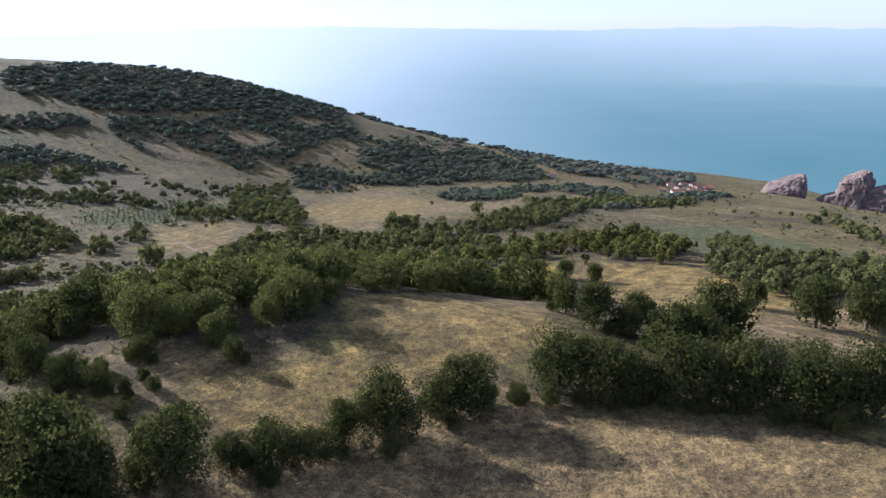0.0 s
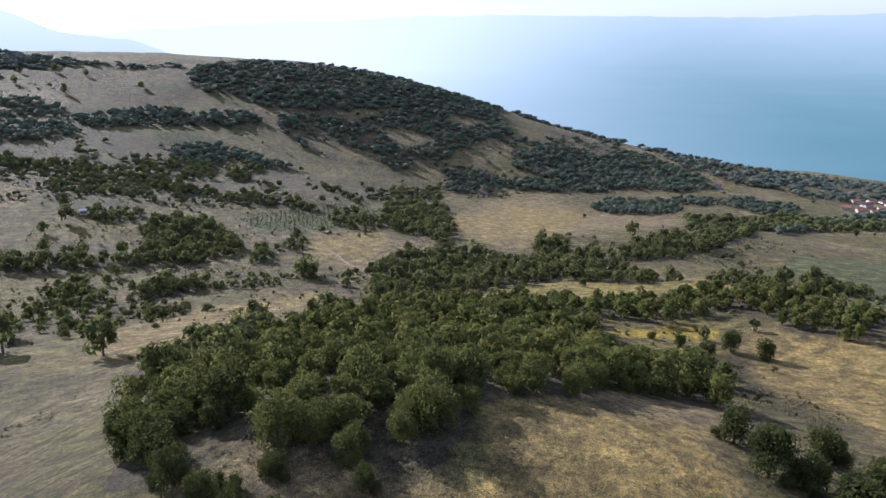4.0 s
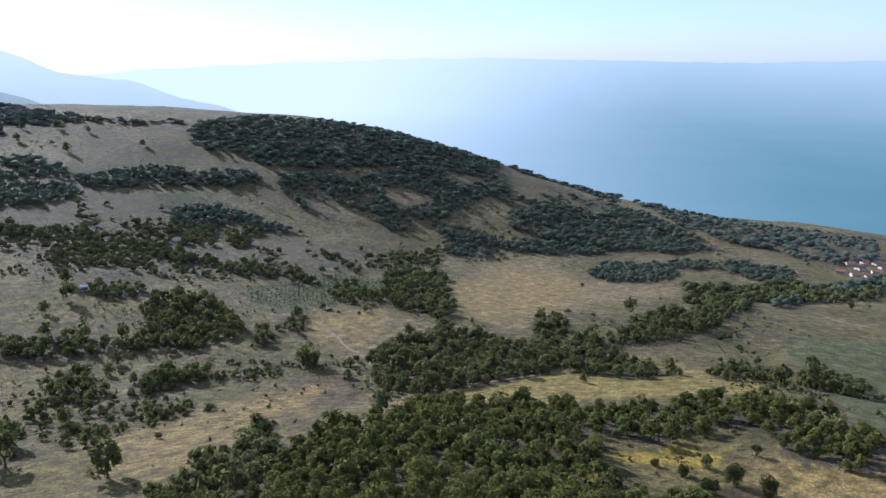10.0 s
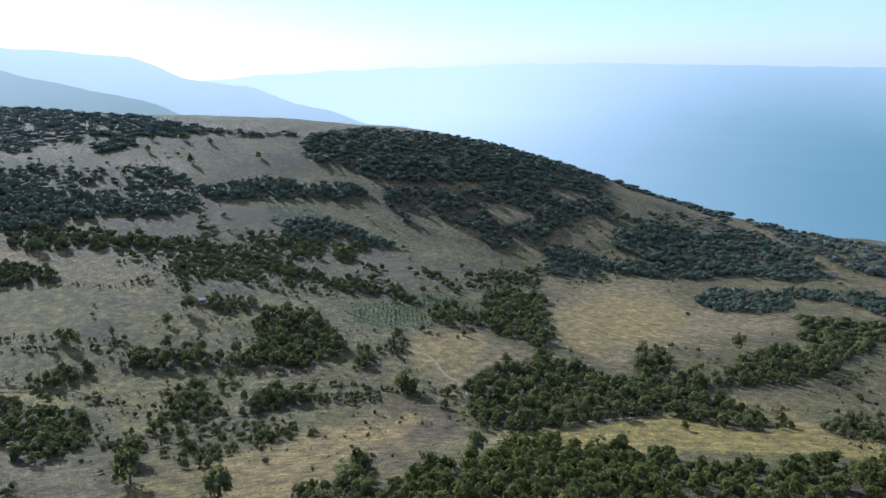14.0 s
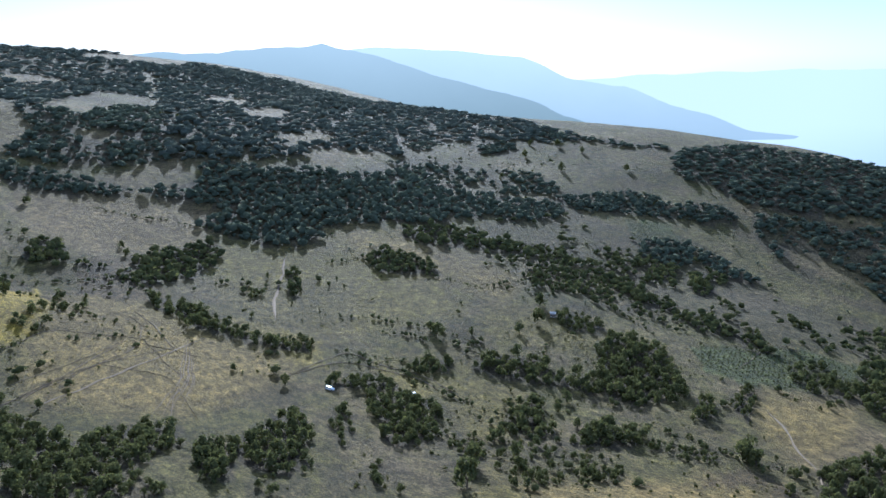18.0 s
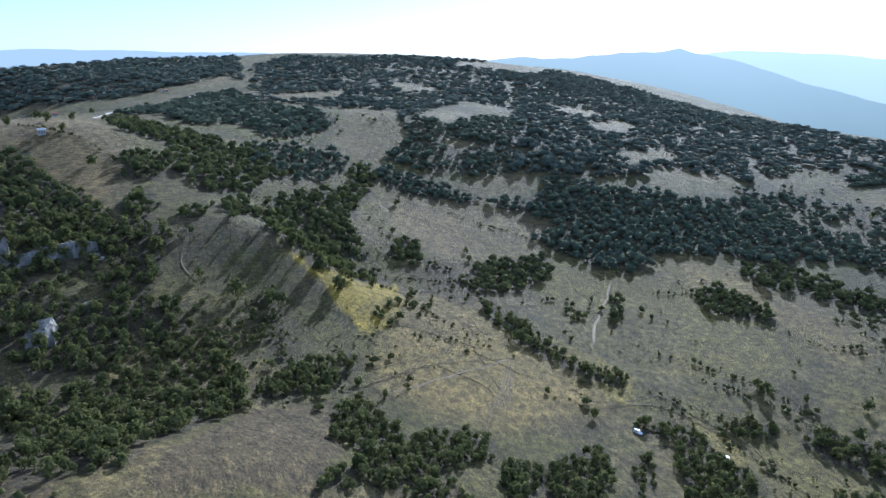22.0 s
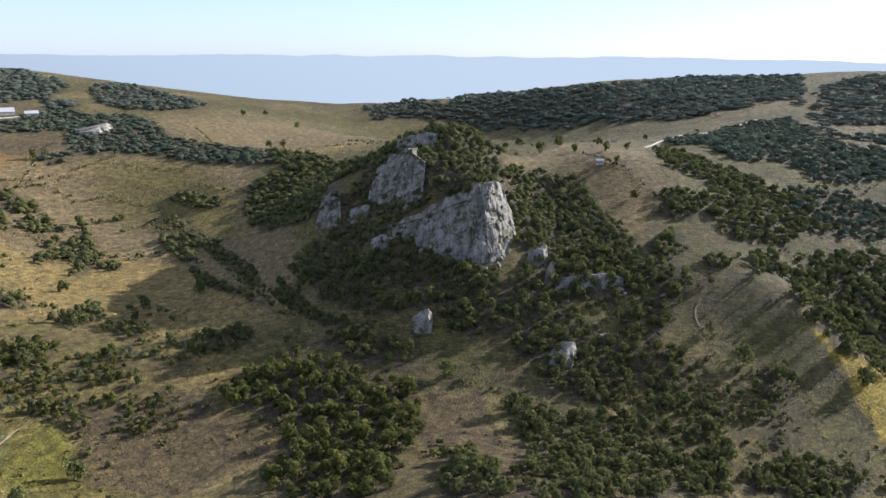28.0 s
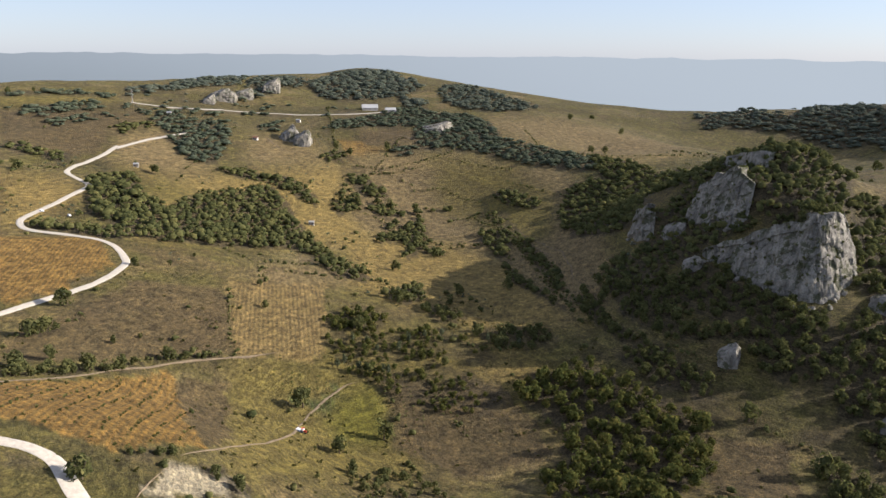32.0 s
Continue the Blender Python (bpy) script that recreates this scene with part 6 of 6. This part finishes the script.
def tractor(x, y, yaw):
    root = tagged(new("tractor"), "small red farm tractor with a pale trailer bed on a track", "tractor")
    part("hood", boxed((0.2, -0.4, 0.8, 1.9, 0.4, 1.45), soft=0.06), RED, root)
    part("cab", boxed((-0.9, -0.65, 0.9, 0.2, 0.65, 2.3), soft=0.05), WHITE, root)
    part("cab_roof", boxed((-1.0, -0.75, 2.3, 0.3, 0.75, 2.42), soft=0.03), RED, root)
    part("trailer_bed", boxed((-4.2, -0.9, 0.7, -1.5, 0.9, 1.2)), WHITE, root)
    part("drawbar", boxed((-1.6, -0.06, 0.55, -0.8, 0.06, 0.68)), RUBBER, root)
    for s in (-1, 1):
        wheel(root, -0.5, s * 0.8, 0.75, 0.4)
        wheel(root, 1.5, s * 0.6, 0.42, 0.25)
        wheel(root, -3.0, s * 0.85, 0.4, 0.22)
    root.matrix_world = pose(x, y, top(x, y) + 0.05, 0, 0, yaw)


def pylon(x, y, high):
    root = tagged(new("pylon"), "tall pale steel power pole on the ridge", "pylon")
    bm = bmesh.new()
    bmesh.ops.create_cone(bm, cap_ends=True, segments=8, radius1=0.35, radius2=0.15, depth=high + 1, matrix=pose(0, 0, high / 2 - 0.5))
    part("mast", bm, SHEET, root)
    for z in (high * 0.82, high * 0.94):
        part("crossarm", boxed((-1.4, -0.08, z, 1.4, 0.08, z + 0.16)), SHEET, root)
    root.matrix_world = pose(x, y, top(x, y))


house(-286, 395, 3.6, 30, SHEET, "tiny white hut with a sheet roof beside a tree", "hut")
house(-206, -711, 4.5, 150, SHEET, "small white hut in a dry field near the road", "hut")
house(-313, -554, 4.5, 140, SHEET, "small white hut at the edge of the wood", "hut")
house(191, 833, 7, -15, TILE, "small pale house on the hill's shoulder", storeys=2)
house(-64, 693, 7, 10, TILE, "pale farmhouse at the foot of the wooded hill")
for x, y in ((-740, -135), (-1064, -62), (-1177, 224), (-599, -116), (-469, -872), (-374, -803), (-307, -909)):
    house(x, y, 5.5, 100 + x % 50, SHEET if x % 2 else TILE, "lonely pale farmhouse on the ridge")
for i, (x, y) in enumerate(((308, 778), (319, 768), (341, 810), (352, 798), (376, 835), (374, 809), (338, 830), (381, 862), (404, 865), (330, 762), (352, 775), (392, 842), (362, 850))):
    house(x, y, 8 + i % 3, -20 + i * 23 % 60, TILE, "village house with pale walls and a red tiled roof")
for x, y, w in ((-611, -910, 24), (-635, -889, 16)):
    house(x, y, w, 150, SHEET, "long pale farm shed with a sheet roof", "shed")
vehicle(-286, 207, 20, WHITE, "white van parked beside a shaded copse", True)
vehicle(-261, 241, 60, WHITE, "white car parked by a farm track")
vehicle(-68, 464, 40, WHITE, "white van parked at the edge of a straw field", True)
vehicle(-62, 458, 40, DARK, "dark car parked at the edge of a straw field")
vehicle(-97, -572, 120, WHITE, "white car parked beside the gravel road")
vehicle(-113, -560, 100, WHITE, "white car on the verge of the gravel road")
tractor(-143, -252, 110)
pylon(-279, -964, 16)

# ---- scrub and tufts -----------------------------------------------------
TUFT = [crown_arrays(3, 13, 0.36, s, 0.8) for s in range(60, 68)]
in_crop = lambda x, y: np.any([inside(x, y, r) for k, r in FIELDS if k in ("ochre", "straw", "stubble", "green", "pale")], axis=0)


def sown(count, near, far, lo, hi, seed):
    """Uneven spots on the pasture between two distances."""
    g = np.random.default_rng(seed)
    q = np.radians(g.uniform(-46, 190, count))
    r = np.sqrt(g.uniform(near ** 2, far ** 2, count))
    x, y = HUB[0] - np.sin(q) * r, HUB[1] + np.cos(q) * r
    keep = (fractal(x, y, 60, 31, 4) + g.uniform(-0.35, 0.35, count) > 0.2) & ~in_crop(x, y)
    x, y = x[keep], y[keep]
    w = lo + (hi - lo) * g.uniform(0, 1, len(x)) ** 2.5
    return np.stack([x, y, on_ground(x, y) - 0.05, w, w * g.uniform(0.5, 0.9, len(x))], -1)


def hedge(*line):
    """A ragged line of bushes along a field's edge."""
    p = np.array(line, float).reshape(-1, 2)
    rows = []
    for a, b in zip(p, p[1:]):
        n = max(2, int(np.linalg.norm(b - a) / 2.6))
        for s in np.linspace(0, 1, n):
            if rng.uniform() < 0.8:
                x, y = a + (b - a) * s + rng.normal(size=2) * 1.2
                w = 1.4 + 3.2 * rng.uniform() ** 2
                rows.append((x, y, top(x, y) - 0.1, w, w * rng.uniform(0.7, 1.0)))
    joined("hedge", rows, FAR, LEAF, "ragged hedge of bushes along a field edge", category="hedge")


hedge(-341,497,-262,501,-175,490)
hedge(-159,303,-129,321,-90,330)
hedge(-240,242,-171,198)
hedge(-75,657,-24,707)
hedge(-483,125,-480,179,-450,181)
hedge(-610,203,-579,251,-554,279)
hedge(-329,236,-298,262,-278,294)
hedge(-334,281,-293,307,-287,327)
hedge(-529,-5,-562,47)
hedge(-410,-487,-455,-452,-427,-402)
hedge(-461,-435,-381,-310,-346,-249)
hedge(-300,-452,-290,-391)
hedge(-209,-439,-299,-403)
hedge(-233,-282,-217,-219)
hedge(-205,-279,-194,-243)
hedge(-38,-348,-65,-365,-80,-374)
hedge(-98,-700,-133,-699,-151,-718)
hedge(-75,-322,-145,-330)
hedge(-553,-938,-433,-705)
hedge(-253,-704,-336,-801)
hedge(-416,-258,-370,-194,-358,-157)
hedge(-386,-551,-395,-468)
hedge(-566,-661,-598,-584)
hedge(-626,-137,-592,-91,-558,-62)
hedge(-322,-130,-322,-93)
hedge(107,313,110,278,131,273)
hedge(5,352,45,358,106,376)
hedge(-158,324,-122,322,-86,340)
hedge(-359,430,-299,463,-231,438)
hedge(-494,-533,-472,-446,-414,-338)
hedge(-477,-624,-517,-615,-530,-555)
hedge(-576,-565,-572,-475)
hedge(-465,-666,-527,-666)
hedge(-797,-492,-804,-396)
hedge(-296,305,-263,312,-236,331)
hedge(-379,430,-348,472,-285,468)
hedge(-232,358,-201,379)
hedge(-359,284,-308,318,-261,319)
hedge(-263,447,-206,465)
hedge(-433,-705,-465,-682,-490,-635)
hedge(-479,-678,-581,-674)
hedge(-214,-451,-314,-452)
hedge(-171,-404,-143,-334)
hedge(-259,-305,-286,-262)
hedge(-380,-605,-404,-529,-414,-470)
hedge(-465,-542,-507,-535)
hedge(-731,-693,-678,-608)
hedge(-190,-521,-211,-445,-200,-412)
hedge(-348,397,-338,436,-299,460)
hedge(-337,522,-382,496)
hedge(-229,254,-198,254,-184,264)
hedge(-156,301,-133,314)
hedge(-112,319,-95,341)
hedge(101,378,110,343,130,319,147,321)
hedge(98,418,134,479)
hedge(-311,225,-300,255,-248,258,-215,267)
hedge(-452,320,-447,365)
hedge(-391,374,-350,389,-326,417)
hedge(-381,114,-384,150)
hedge(-378,192,-336,233)
hedge(-689,-579,-766,-406)
hedge(-421,-471,-453,-445)
hedge(-410,-361,-337,-248)
hedge(-344,-195,-343,-149)
hedge(-561,-756,-458,-672)


def orchard(ring, along, across, yaw):
    """Saplings in rows inside a field."""
    r = np.array(ring, float).reshape(-1, 2)
    mid = r.mean(0)
    c, s = math.cos(radians(yaw)), math.sin(radians(yaw))
    rows = []
    for u in np.arange(-120, 120, along):
        for v in np.arange(-120, 120, across):
            x, y = mid[0] + c * u - s * v + rng.normal() * 0.4, mid[1] + s * u + c * v + rng.normal() * 0.4
            if inside(np.array([x]), np.array([y]), ring)[0] and rng.uniform() < 0.85:
                w = rng.uniform(0.9, 2.0)
                rows.append((x, y, top(x, y) - 0.05, w, w * 0.9))
    joined("orchard_saplings", rows, TUFT, LEAF, "small orchard saplings planted in rows", category="orchard")


for kind, ring in FIELDS:
    if kind == "ochre" and len(ring) == 10 and ring[1] > -420:
        orchard(ring, 5.0, 7.5, 62)
    if kind == "green" and ring[0] < 0:
        orchard(ring, 4.0, 4.5, 62)
joined("woodland", np.array([r for r in sown(5200, 200, 950, 2.5, 7.0, 12) if not (r[3] < 2.8)]), FAR, LEAF, "scattered trees and thickets over the valley slopes")
joined("scrub", sown(16000, 120, 480, 0.6, 3.0, 3), TUFT, BUSH, "low scattered scrub and thistles on dry pasture", category="scrub")
# Far bushes share the leaf copy with haze painted into it.
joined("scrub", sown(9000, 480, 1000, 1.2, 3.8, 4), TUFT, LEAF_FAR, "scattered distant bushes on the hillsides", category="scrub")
joined("scrub", sown(14000, 150, 620, 0.5, 1.5, 6), TUFT, BUSH, "small olive bushes dotted over dry pasture", category="scrub")
joined("grass_tufts", sown(60000, 45, 160, 0.25, 1.0, 5), TUFT, STRAW, "dry straw-coloured grass tufts on the pasture", category="grass")
